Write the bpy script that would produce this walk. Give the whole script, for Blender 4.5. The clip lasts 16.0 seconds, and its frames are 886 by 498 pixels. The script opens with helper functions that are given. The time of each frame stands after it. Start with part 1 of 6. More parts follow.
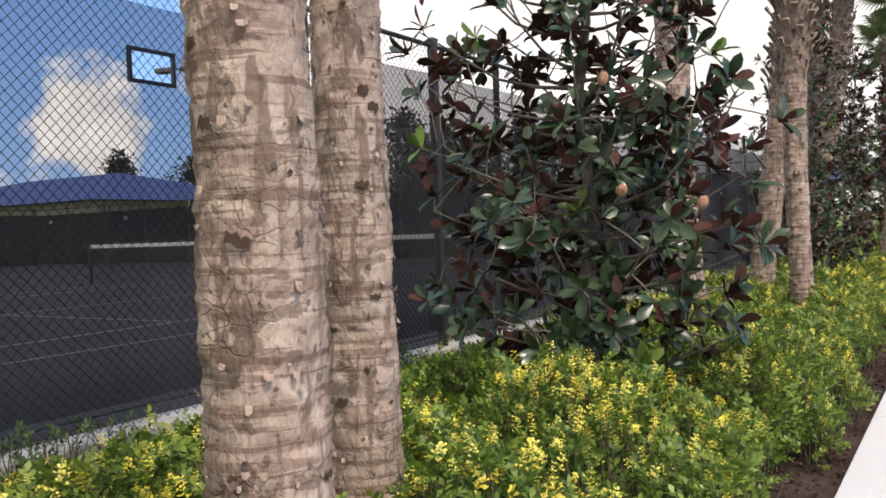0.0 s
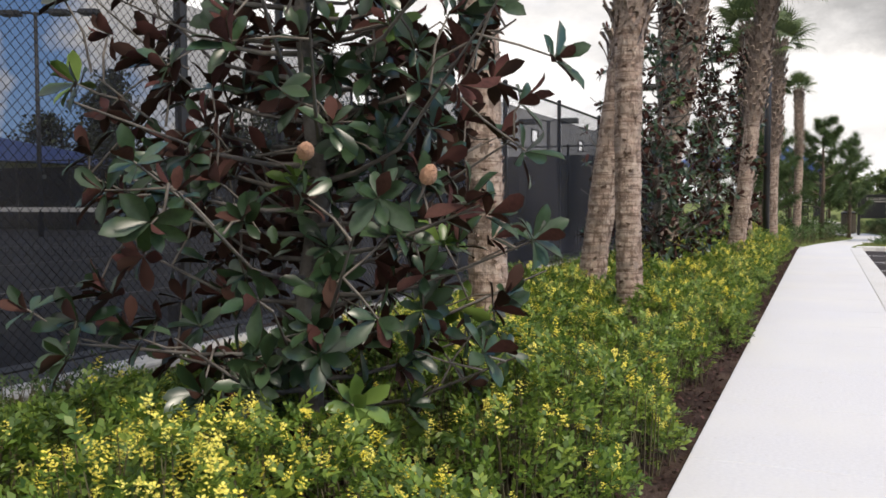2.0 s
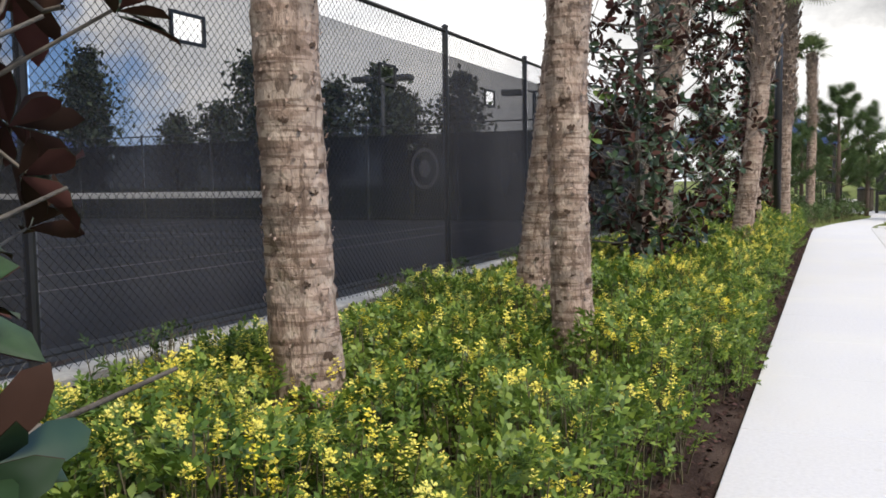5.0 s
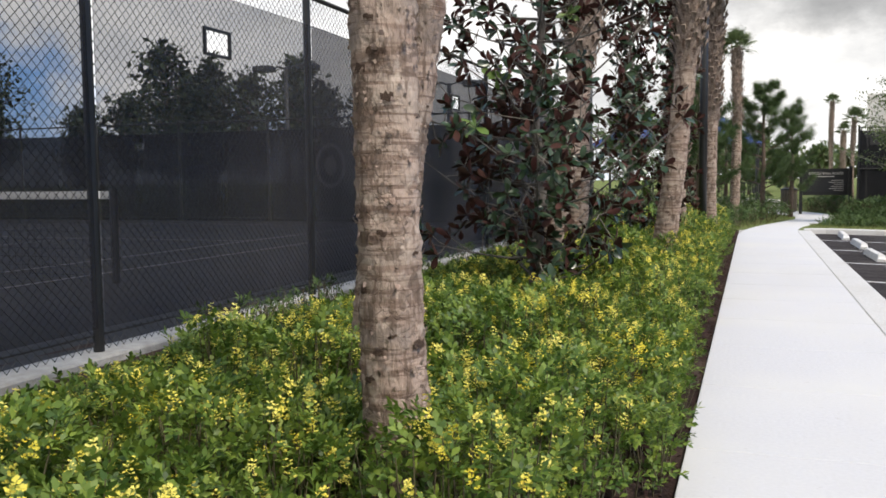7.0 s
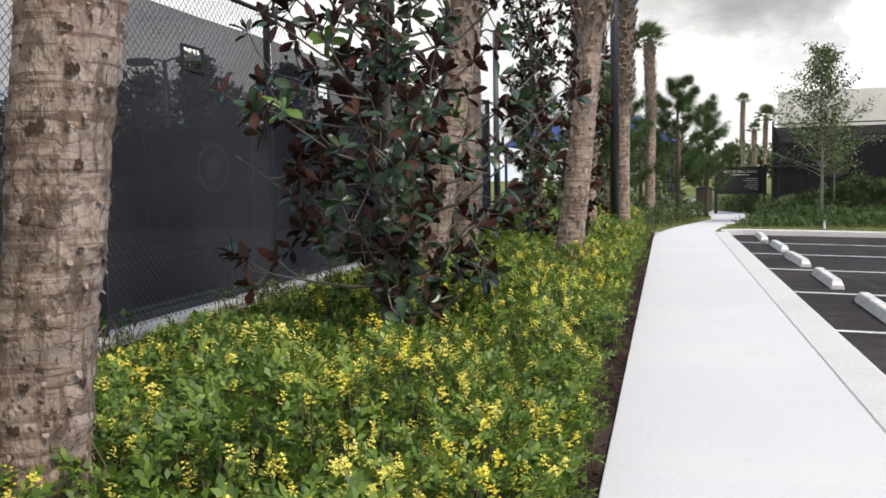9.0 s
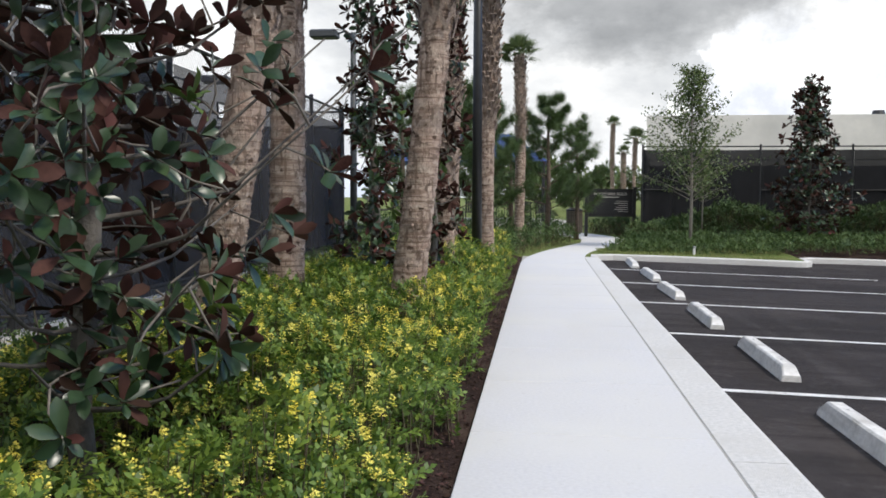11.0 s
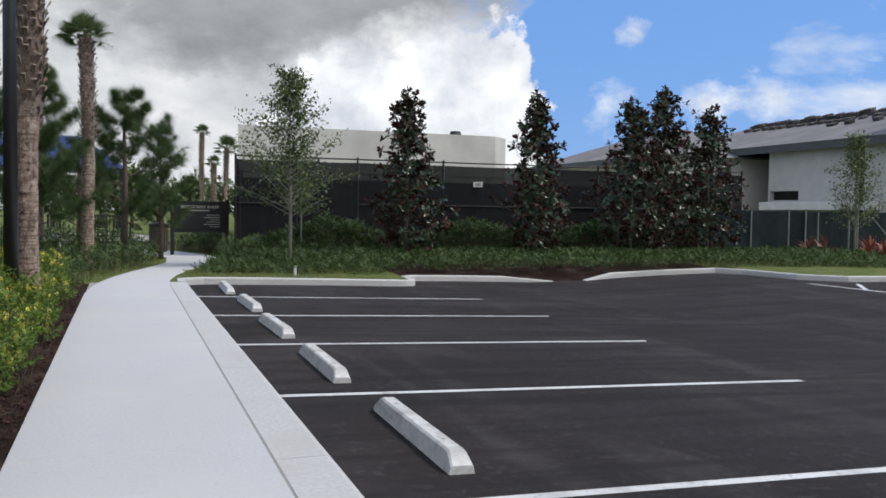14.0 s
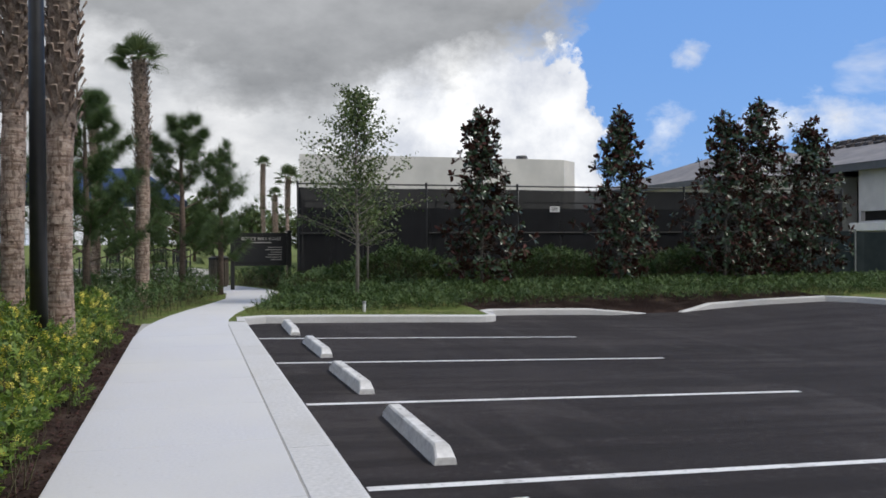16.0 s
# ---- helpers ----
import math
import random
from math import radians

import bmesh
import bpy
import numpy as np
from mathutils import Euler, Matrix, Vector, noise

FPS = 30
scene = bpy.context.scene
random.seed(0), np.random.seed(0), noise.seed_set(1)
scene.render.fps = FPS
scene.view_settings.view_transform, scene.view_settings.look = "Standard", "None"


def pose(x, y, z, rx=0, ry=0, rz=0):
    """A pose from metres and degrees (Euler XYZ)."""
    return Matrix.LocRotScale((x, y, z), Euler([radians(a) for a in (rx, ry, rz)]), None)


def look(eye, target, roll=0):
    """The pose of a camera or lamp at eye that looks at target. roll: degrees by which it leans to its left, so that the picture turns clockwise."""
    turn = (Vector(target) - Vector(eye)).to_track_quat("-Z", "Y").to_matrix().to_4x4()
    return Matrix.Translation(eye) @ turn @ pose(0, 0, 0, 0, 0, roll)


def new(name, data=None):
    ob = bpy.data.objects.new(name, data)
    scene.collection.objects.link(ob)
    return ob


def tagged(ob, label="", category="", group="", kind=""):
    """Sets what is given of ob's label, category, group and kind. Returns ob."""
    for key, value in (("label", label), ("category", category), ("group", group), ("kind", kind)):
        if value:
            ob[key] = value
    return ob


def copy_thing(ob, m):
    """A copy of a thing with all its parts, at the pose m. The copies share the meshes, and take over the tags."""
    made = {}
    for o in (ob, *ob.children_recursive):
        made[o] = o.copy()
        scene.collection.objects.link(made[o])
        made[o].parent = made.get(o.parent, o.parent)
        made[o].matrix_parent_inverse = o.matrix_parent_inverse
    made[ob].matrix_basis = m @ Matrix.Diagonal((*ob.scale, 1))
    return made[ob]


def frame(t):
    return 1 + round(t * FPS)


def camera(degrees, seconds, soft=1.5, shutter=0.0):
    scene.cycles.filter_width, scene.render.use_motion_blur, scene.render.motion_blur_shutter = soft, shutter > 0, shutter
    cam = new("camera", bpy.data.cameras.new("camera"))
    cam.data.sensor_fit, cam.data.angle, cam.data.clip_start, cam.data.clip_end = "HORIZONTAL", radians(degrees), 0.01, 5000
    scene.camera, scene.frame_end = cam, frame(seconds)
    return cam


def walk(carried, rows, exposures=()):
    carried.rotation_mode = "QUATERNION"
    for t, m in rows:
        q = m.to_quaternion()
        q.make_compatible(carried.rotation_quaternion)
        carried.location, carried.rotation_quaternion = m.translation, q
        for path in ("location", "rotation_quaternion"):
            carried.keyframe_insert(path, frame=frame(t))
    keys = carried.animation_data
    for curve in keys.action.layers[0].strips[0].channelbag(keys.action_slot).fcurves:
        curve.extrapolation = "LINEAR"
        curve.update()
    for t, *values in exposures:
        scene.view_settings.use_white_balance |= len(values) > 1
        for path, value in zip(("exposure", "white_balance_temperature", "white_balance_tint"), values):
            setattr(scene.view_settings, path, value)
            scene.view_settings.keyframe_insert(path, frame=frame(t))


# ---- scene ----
cam = camera(54.2, 16.0, soft=1.7)
METRES, EYE, TILT, LEAN, TURN = 15.5, 1.46, -0.76, 0.48, 31.55
ROWS = [
    (0.0, 0.0, 0.0, 0.0, -0.02, -0.66, 1.64),
    (0.5, 0.0173, 0.023, 0.0009, -1.36, -1.01, 0.77),
    (1.0, 0.0309, 0.0471, 0.0009, -3.27, -1.74, 0.57),
    (1.5, 0.0483, 0.0739, 0.0014, -6.59, -1.88, 0.32),
    (2.0, 0.0639, 0.1001, 0.0012, -7.88, -2.33, -0.28),
    (2.5, 0.082, 0.1295, 0.0009, -8.89, -2.54, 0.47),
    (3.0, 0.0964, 0.1576, 0.0014, -8.3, -3.16, 0.78),
    (3.5, 0.1082, 0.1865, 0.0014, -8.12, -3.53, 1.0),
    (6.0, 0.176, 0.3209, 0.0031, -7.11, -3.57, 0.15),
    (6.5, 0.1895, 0.3503, 0.0042, -9.75, -3.49, 0.09),
    (7.0, 0.2061, 0.377, 0.0049, -11.97, -3.73, 0.25),
    (7.5, 0.2201, 0.4054, 0.0033, -12.41, -4.37, 0.39),
    (8.0, 0.2382, 0.4331, 0.0051, -16.57, -4.45, 0.57),
    (10.5, 0.3249, 0.5636, 0.0085, -17.62, -2.54, 1.21),
    (11.0, 0.3456, 0.5906, 0.0097, -25.15, -2.63, -0.31),
    (11.5, 0.3636, 0.6132, 0.0111, -29.88, -2.0, -1.46),
    (12.0, 0.3813, 0.6393, 0.0117, -36.23, -1.51, -0.22),
    (12.5, 0.3988, 0.6617, 0.0118, -38.76, -1.47, -0.65),
    (13.0, 0.4183, 0.6874, 0.012, -42.05, -1.32, -0.87),
    (13.5, 0.4402, 0.7147, 0.0118, -47.41, -1.48, -1.0),
    (14.0, 0.4538, 0.738, 0.0132, -51.73, -1.57, -0.46),
    (14.5, 0.4779, 0.7675, 0.013, -54.43, -0.5, 0.05),
    (15.0, 0.4894, 0.7879, 0.0139, -54.33, 0.01, 0.19),
    (15.5, 0.5125, 0.816, 0.014, -52.52, 0.07, 0.74),
    (16.0, 0.5315, 0.8422, 0.0139, -47.86, 0.33, 0.55),
]
walk(cam, [(t, pose(0, 0, EYE, TILT, LEAN, TURN) @ pose(METRES * x, METRES * y, METRES * z, 90 + pitch, roll, yaw)) for t, x, y, z, yaw, pitch, roll in ROWS],
     [(0.0, 0.72, 7120, 14), (0.5, 0.55, 7120, 14), (1.0, 0.44, 7070, 13), (2.0, 0.5, 6970, 12), (3.5, 0.62, 6870, 11), (7.0, 0.52, 6820, 10), (8.5, 0.55, 6820, 10), (11.0, 0.36, 6520, 9), (12.5, 0.0, 6470, 9), (13.5, 0.05, 6420, 9), (14.5, -0.06, 6370, 10), (16.0, -0.02, 6420, 10)])

# ---- world, sun ----
SUN_EL, SUN_AZ = radians(52), radians(112)   # azimuth measured from +y towards +x
world = bpy.data.worlds.new("sky")
scene.world = world
world.use_nodes = True
WN = world.node_tree
WN.nodes.clear()


def wnode(kind, **values):
    n = WN.nodes.new(kind)
    for key, value in values.items():
        n.inputs[key].default_value = value
    return n


def wmath(op, a, b=None, c=None, clamp=False):
    n = WN.nodes.new("ShaderNodeMath")
    n.operation, n.use_clamp = op, clamp
    for i, v in enumerate((a, b, c)):
        if v is None:
            continue
        if isinstance(v, (int, float)):
            n.inputs[i].default_value = v
        else:
            WN.links.new(v, n.inputs[i])
    return n.outputs[0]


def wmix(fac, a, b):
    n = WN.nodes.new("ShaderNodeMix")
    n.data_type = "RGBA"
    for sock, v in ((n.inputs["Factor"], fac), (n.inputs[6], a), (n.inputs[7], b)):
        if isinstance(v, tuple):
            sock.default_value = (*v, 1)
        elif isinstance(v, (int, float)):
            sock.default_value = v
        else:
            WN.links.new(v, sock)
    return n.outputs[2]


sky = WN.nodes.new("ShaderNodeTexSky")
sky.sky_type, sky.sun_disc, sky.sun_elevation, sky.sun_rotation = "NISHITA", False, SUN_EL, SUN_AZ
sky.air_density, sky.dust_density, sky.ozone_density = 1.0, 0.6, 1.5
coord = WN.nodes.new("ShaderNodeTexCoord")
direction = coord.outputs["Generated"]
split = WN.nodes.new("ShaderNodeSeparateXYZ")
WN.links.new(direction, split.inputs[0])


def cloud_noise(scale, detail, stretch=(1, 1, 2.2), rough=0.55, offset=(0, 0, 0), warp=0.0):
    m = WN.nodes.new("ShaderNodeMapping")
    m.inputs["Scale"].default_value, m.inputs["Location"].default_value = stretch, offset
    WN.links.new(direction, m.inputs["Vector"])
    n = wnode("ShaderNodeTexNoise", Scale=scale, Detail=detail, Roughness=rough, Distortion=warp)
    WN.links.new(m.outputs[0], n.inputs["Vector"])
    return n.outputs["Fac"]


def toward(yaw, pitch):
    """Cosine between the sky's direction and a heading (degrees right of +y, degrees up)."""
    n = WN.nodes.new("ShaderNodeVectorMath")
    n.operation = "DOT_PRODUCT"
    WN.links.new(direction, n.inputs[0])
    a, p = radians(yaw), radians(pitch)
    n.inputs[1].default_value = (math.sin(a) * math.cos(p), math.cos(a) * math.cos(p), math.sin(p))
    return n.outputs["Value"]


def blob(yaw, pitch, radius, edge, ragged, rim=None, flat=1.0):
    """A cloud mass: a cap of the sky with a ragged rim; 0 to 1."""
    c = toward(yaw, pitch)
    ang = wmath("ARCCOSINE", wmath("MINIMUM", c, 0.99999))
    d = wmath("SUBTRACT", radians(radius), ang)
    d = wmath("ADD", d, wmath("MULTIPLY", wmath("SUBTRACT", rim or rag, 0.5), radians(ragged)))
    return wmath("DIVIDE", d, radians(edge), clamp=True)


rag = cloud_noise(9.0, 9.0, (1, 1, 1.5), 0.62, (3.1, 0.4, 0.0))
puff = cloud_noise(15.0, 8.0, (1, 1, 1.0), 0.58, (0.6, 2.4, 0.0))
wide = cloud_noise(2.6, 7.0, (1, 1, 2.6), 0.55, (1.7, 5.3, 0.0), 0.3)
shade = cloud_noise(6.5, 7.0, (1, 1, 2.0), 0.6, (8.0, 2.0, 1.0))
blue = wmix(0.7, sky.outputs[0], (1.7, 4.0, 9.2))
cumulus = wmix(wmath("MULTIPLY_ADD", shade, 2.4, -0.75, clamp=True), (7.2, 7.5, 8.2), (11.2, 11.2, 11.3))
grey = wmix(wmath("MULTIPLY_ADD", shade, 2.6, -0.8, clamp=True), (2.9, 3.0, 3.15), (4.9, 5.0, 5.15))
bright = wmix(wmath("MULTIPLY_ADD", shade, 2.2, -0.6, clamp=True), (5.0, 5.2, 5.5), (9.6, 9.6, 9.6))
col = blue
# scattered small clouds over the blue, then the large masses
small = wmath("MULTIPLY", wmath("MULTIPLY_ADD", wide, 9.0, -5.5, clamp=True), 0.8)
col = wmix(small, col, cumulus)
white = wmix(wmath("MULTIPLY_ADD", puff, 3.0, -1.05, clamp=True), (6.8, 7.1, 7.8), (11.6, 11.6, 11.5))
for yaw, pitch, radius, edge, ragged, tone, rim in (
        # unseen cloud masses behind and beside the view, added to whiten ambient light
        (180, 32, 62, 25.0, 50, cumulus, rag), (105, 48, 26, 12.0, 40, cumulus, rag), (-110, 35, 34, 16.0, 40, cumulus, rag),
        (-66, 5, 8, 1.5, 12, cumulus, rag), (-62, 19, 5, 2.0, 12, cumulus, rag), (-40, 24, 9, 4.0, 24, grey, rag), (-37, 12, 11, 4.0, 18, cumulus, rag), (-53, 7, 4.0, 1.2, 8, white, puff), (-28, 9, 10, 6.0, 20, cumulus, rag), (-16, 9, 13, 5.0, 12, cumulus, rag), (-6, 14, 12, 5.0, 12, bright, rag),
        (32.6, 11.2, 0.9, 1.4, 6, white, rag), (41, 7.2, 2.2, 3.0, 12, white, rag), (37, 6.8, 1.6, 2.5, 10, white, rag), (30.5, 7.0, 1.8, 2.5, 9, white, rag), (49, 9.0, 3.0, 5.0, 14, cumulus, rag),
        (3, 12, 21, 5.0, 22, bright, rag), (-20, 30, 24, 8.0, 20, bright, rag), (18.5, 4, 9.6, 0.5, 9, white, puff), (22.4, 8.9, 4.1, 0.45, 8, white, puff),
        (6.5, 37, 28.5, 2.6, 8, grey, rag), (7, 17, 9.0, 4.0, 9, grey, rag)):
    col = wmix(blob(yaw, pitch, radius, edge, ragged, rim), col, tone)
haze = wmath("MULTIPLY", wmath("SUBTRACT", 1.0, wmath("DIVIDE", split.outputs[2], 0.07, clamp=True)), 0.6, clamp=True)
col = wmix(haze, col, (7.6, 7.9, 8.4))
below = wmath("GREATER_THAN", -0.01, split.outputs[2])
col = wmix(below, col, (1.2, 1.2, 1.1))
bg = wnode("ShaderNodeBackground", Strength=0.1)
WN.links.new(col, bg.inputs["Color"])
wout = WN.nodes.new("ShaderNodeOutputWorld")
WN.links.new(bg.outputs[0], wout.inputs["Surface"])

sun = new("sun", bpy.data.lights.new("sun", "SUN"))
sun.data.energy, sun.data.angle, sun.data.color = 2.3, radians(12), (1.0, 0.93, 0.84)
sun.matrix_world = look((math.sin(SUN_AZ) * math.cos(SUN_EL) * 60, math.cos(SUN_AZ) * math.cos(SUN_EL) * 60, math.sin(SUN_EL) * 60), (0, 0, 0))


# ---- materials ----
def material(name, base, other=None, scale=8.0, rough=0.8, metal=0.0, bump=0.3, bump_scale=None, stretch=(1, 1, 1), stain=None,
             stain_scale=1.2, island=0.0, spec=0.5, per_object=0.0, thin=0.0, detail=6.0):
    """A surface with grain (base to other), broad stains and relief, in metres of its own object."""
    m = bpy.data.materials.new(name)
    m.use_nodes = True
    nt = m.node_tree
    nodes, links = nt.nodes, nt.links
    bsdf = nodes["Principled BSDF"]
    bsdf.inputs["Roughness"].default_value, bsdf.inputs["Metallic"].default_value = rough, metal
    bsdf.inputs["Specular IOR Level"].default_value = spec
    tc, mp = nodes.new("ShaderNodeTexCoord"), nodes.new("ShaderNodeMapping")
    mp.inputs["Scale"].default_value = stretch
    links.new(tc.outputs["Object"], mp.inputs["Vector"])
    fine = nodes.new("ShaderNodeTexNoise")
    fine.inputs["Scale"].default_value, fine.inputs["Detail"].default_value = scale, detail
    links.new(mp.outputs[0], fine.inputs["Vector"])

    def mixed(fac, a, b, blend="MIX"):
        n = nodes.new("ShaderNodeMix")
        n.data_type, n.blend_type = "RGBA", blend
        for sock, v in ((n.inputs["Factor"], fac), (n.inputs[6], a), (n.inputs[7], b)):
            if isinstance(v, tuple):
                sock.default_value = (*v, 1)
            elif isinstance(v, float):
                sock.default_value = v
            else:
                links.new(v, sock)
        return n.outputs[2]

    def ramp(sock, lo, hi):
        n = nodes.new("ShaderNodeMapRange")
        n.inputs["From Min"].default_value, n.inputs["From Max"].default_value = lo, hi
        links.new(sock, n.inputs["Value"])
        return n.outputs[0]

    colour = mixed(ramp(fine.outputs["Fac"], 0.32, 0.68), base, other or tuple(c * 0.75 for c in base))
    if stain:
        broad = nodes.new("ShaderNodeTexNoise")
        broad.inputs["Scale"].default_value, broad.inputs["Detail"].default_value = stain_scale, 5.0
        links.new(tc.outputs["Object"], broad.inputs["Vector"])
        colour = mixed(ramp(broad.outputs["Fac"], 0.45, 0.72), colour, stain)
    for amount, kind, out in ((island, "ShaderNodeNewGeometry", "Random Per Island"), (per_object, "ShaderNodeObjectInfo", "Random")):
        if amount:
            g = nodes.new(kind)
            hsv = nodes.new("ShaderNodeHueSaturation")
            mr = nodes.new("ShaderNodeMapRange")
            mr.inputs["To Min"].default_value, mr.inputs["To Max"].default_value = 1 - amount, 1 + amount
            links.new(g.outputs[out], mr.inputs["Value"])
            links.new(mr.outputs[0], hsv.inputs["Value"])
            hue = nodes.new("ShaderNodeMapRange")
            hue.inputs["To Min"].default_value, hue.inputs["To Max"].default_value = 0.5 + amount * 0.03, 0.5 - amount * 0.06
            links.new(g.outputs[out], hue.inputs["Value"])
            links.new(hue.outputs[0], hsv.inputs["Hue"])
            links.new(colour, hsv.inputs["Color"])
            colour = hsv.outputs[0]
    links.new(colour, bsdf.inputs["Base Color"])
    if bump:
        b = nodes.new("ShaderNodeBump")
        b.inputs["Strength"].default_value, b.inputs["Distance"].default_value = bump, 0.02
        src = fine
        if bump_scale:
            src = nodes.new("ShaderNodeTexNoise")
            src.inputs["Scale"].default_value, src.inputs["Detail"].default_value = bump_scale, 5.0
            links.new(mp.outputs[0], src.inputs["Vector"])
        links.new(src.outputs["Fac"], b.inputs["Height"])
        links.new(b.outputs[0], bsdf.inputs["Normal"])
    if thin:
        # a leaf lets some light through
        tr, add = nodes.new("ShaderNodeBsdfTranslucent"), nodes.new("ShaderNodeMixShader")
        links.new(colour, tr.inputs["Color"])
        add.inputs[0].default_value = thin
        links.new(bsdf.outputs[0], add.inputs[1])
        links.new(tr.outputs[0], add.inputs[2])
        links.new(add.outputs[0], nodes["Material Output"].inputs["Surface"])
    return m


def mesh_screen(name, colour, open_share, weave=0.0):
    """Woven mesh fabric: a share of the light goes straight through between the threads."""
    m = material(name, colour, tuple(c * 1.3 for c in colour), scale=3.0, rough=0.95, bump=0.0, stain=tuple(c * 1.6 for c in colour), stain_scale=0.7, spec=0.15)
    nodes, links = m.node_tree.nodes, m.node_tree.links
    mix, clear = nodes.new("ShaderNodeMixShader"), nodes.new("ShaderNodeBsdfTransparent")
    n = nodes.new("ShaderNodeTexNoise")
    n.inputs["Scale"].default_value = 0.9
    mr = nodes.new("ShaderNodeMapRange")
    mr.inputs["To Min"].default_value, mr.inputs["To Max"].default_value = open_share - 0.05, open_share + 0.05
    links.new(n.outputs["Fac"], mr.inputs["Value"])
    links.new(mr.outputs[0], mix.inputs[0])
    links.new(nodes["Principled BSDF"].outputs[0], mix.inputs[1])
    links.new(clear.outputs[0], mix.inputs[2])
    links.new(mix.outputs[0], nodes["Material Output"].inputs["Surface"])
    return m


CONCRETE = material("walk concrete", (0.60, 0.60, 0.615), (0.53, 0.53, 0.545), 40, 0.9, bump=0.15, bump_scale=160, stain=(0.60, 0.595, 0.58), stain_scale=0.6)
CURB = material("curb concrete", (0.62, 0.61, 0.60), (0.50, 0.50, 0.49), 30, 0.9, bump=0.3, bump_scale=90, stain=(0.52, 0.51, 0.49), stain_scale=1.5)
STRIP = material("mow strip concrete", (0.46, 0.45, 0.42), (0.33, 0.32, 0.30), 14, 0.95, bump=0.4, bump_scale=60, stain=(0.28, 0.27, 0.24), stain_scale=1.3)
WHEELSTOP = material("wheel stop concrete", (0.76, 0.75, 0.73), (0.62, 0.61, 0.59), 25, 0.9, bump=0.4, bump_scale=120, stain=(0.46, 0.45, 0.43), stain_scale=3.0)
ASPHALT = material("asphalt", (0.038, 0.032, 0.032), (0.020, 0.0165, 0.017), 130, 0.93, bump=0.5, bump_scale=260, stain=(0.060, 0.052, 0.051), stain_scale=0.35, spec=0.25, detail=10)
COURT = material("court surface", (0.018, 0.0185, 0.021), (0.014, 0.0145, 0.017), 20, 0.9, bump=0.1, spec=0.3)
# white lines; the windscreen's dimming of them is put into this grey
COURTLINE = material("dimmed court line", (0.20, 0.20, 0.20), (0.12, 0.12, 0.12), 30, 0.8, bump=0.0)
PAINT = material("line paint", (0.78, 0.78, 0.77), (0.62, 0.62, 0.61), 60, 0.8, bump=0.2, stain=(0.50, 0.49, 0.48), stain_scale=4.0)
MULCH = material("mulch", (0.044, 0.028, 0.023), (0.016, 0.010, 0.009), 45, 1.0, bump=1.0, bump_scale=60, stain=(0.085, 0.06, 0.048), stain_scale=2.0, spec=0.1)
CHIP = material("mulch chip", (0.078, 0.050, 0.040), (0.024, 0.015, 0.012), 30, 1.0, bump=0.3, island=0.5, spec=0.1)
GRASS = material("lawn", (0.15, 0.19, 0.055), (0.09, 0.13, 0.035), 60, 0.95, bump=0.8, bump_scale=200, stain=(0.22, 0.21, 0.09), stain_scale=2.0, spec=0.1)
BLADE = material("grass blade", (0.16, 0.22, 0.06), (0.22, 0.24, 0.09), 3, 0.8, bump=0, island=0.35, thin=0.3)
BLACK = material("black coated steel", (0.012, 0.012, 0.013), (0.02, 0.02, 0.02), 9, 0.45, bump=0.05)
WIRE = material("black vinyl wire", (0.015, 0.015, 0.016), (0.022, 0.022, 0.022), 9, 0.5, bump=0.0)
SCREEN = mesh_screen("windscreen mesh", (0.013, 0.0135, 0.0165), 0.43)
# same mesh by bay; view-angle dimming put into openness and colour
SCREEN_DARK = mesh_screen("windscreen mesh dimmed for view angle", (0.013, 0.0135, 0.0165), 0.28)
SCREEN_MID = mesh_screen("windscreen mesh part dimmed for view angle", (0.026, 0.0265, 0.032), 0.36)
SCREEN_GRAZING = mesh_screen("windscreen mesh dimmed for grazing view", (0.025, 0.0255, 0.031), 0.16)
SCREEN_FAR = mesh_screen("dense windscreen", (0.012, 0.0125, 0.0145), 0.05)
SCREEN_GREEN = material("green windscreen", (0.016, 0.024, 0.027), (0.021, 0.031, 0.034), 4, 0.95, bump=0.1, stain=(0.028, 0.038, 0.041), spec=0.15)
TRUNK = material("palm bark", (0.48, 0.37, 0.305), (0.28, 0.20, 0.16), 7.0, 0.95, bump=0.7, bump_scale=34, stretch=(2.2, 2.2, 0.9), stain=(0.40, 0.335, 0.275), stain_scale=2.2, spec=0.15, detail=12)
BOOT = material("palm boot", (0.35, 0.285, 0.235), (0.19, 0.145, 0.115), 9.0, 0.95, bump=0.6, bump_scale=50, stretch=(3, 3, 0.6), island=0.25, spec=0.15)
SCAR = material("bark scar", (0.16, 0.115, 0.085), (0.075, 0.052, 0.038), 20, 1.0, bump=0.8, island=0.4, spec=0.1)
FLAKE = material("bark flake", (0.43, 0.335, 0.275), (0.27, 0.20, 0.155), 18, 0.95, bump=0.7, bump_scale=70, stretch=(3, 3, 0.5), island=0.22, spec=0.1)
FROND = material("fan frond", (0.12, 0.165, 0.065), (0.085, 0.125, 0.05), 5, 0.55, bump=0.0, island=0.3, thin=0.2)
MAGBARK = material("magnolia bark", (0.135, 0.12, 0.105), (0.07, 0.062, 0.055), 14, 0.95, bump=0.5, bump_scale=50, stain=(0.20, 0.185, 0.165), stain_scale=3.0)
TWIG = material("twig", (0.20, 0.175, 0.15), (0.11, 0.095, 0.08), 25, 0.9, bump=0.2)
MAGTOP = material("magnolia leaf", (0.019, 0.042, 0.019), (0.032, 0.066, 0.029), 9, 0.31, bump=0.0, island=0.5, spec=0.5)
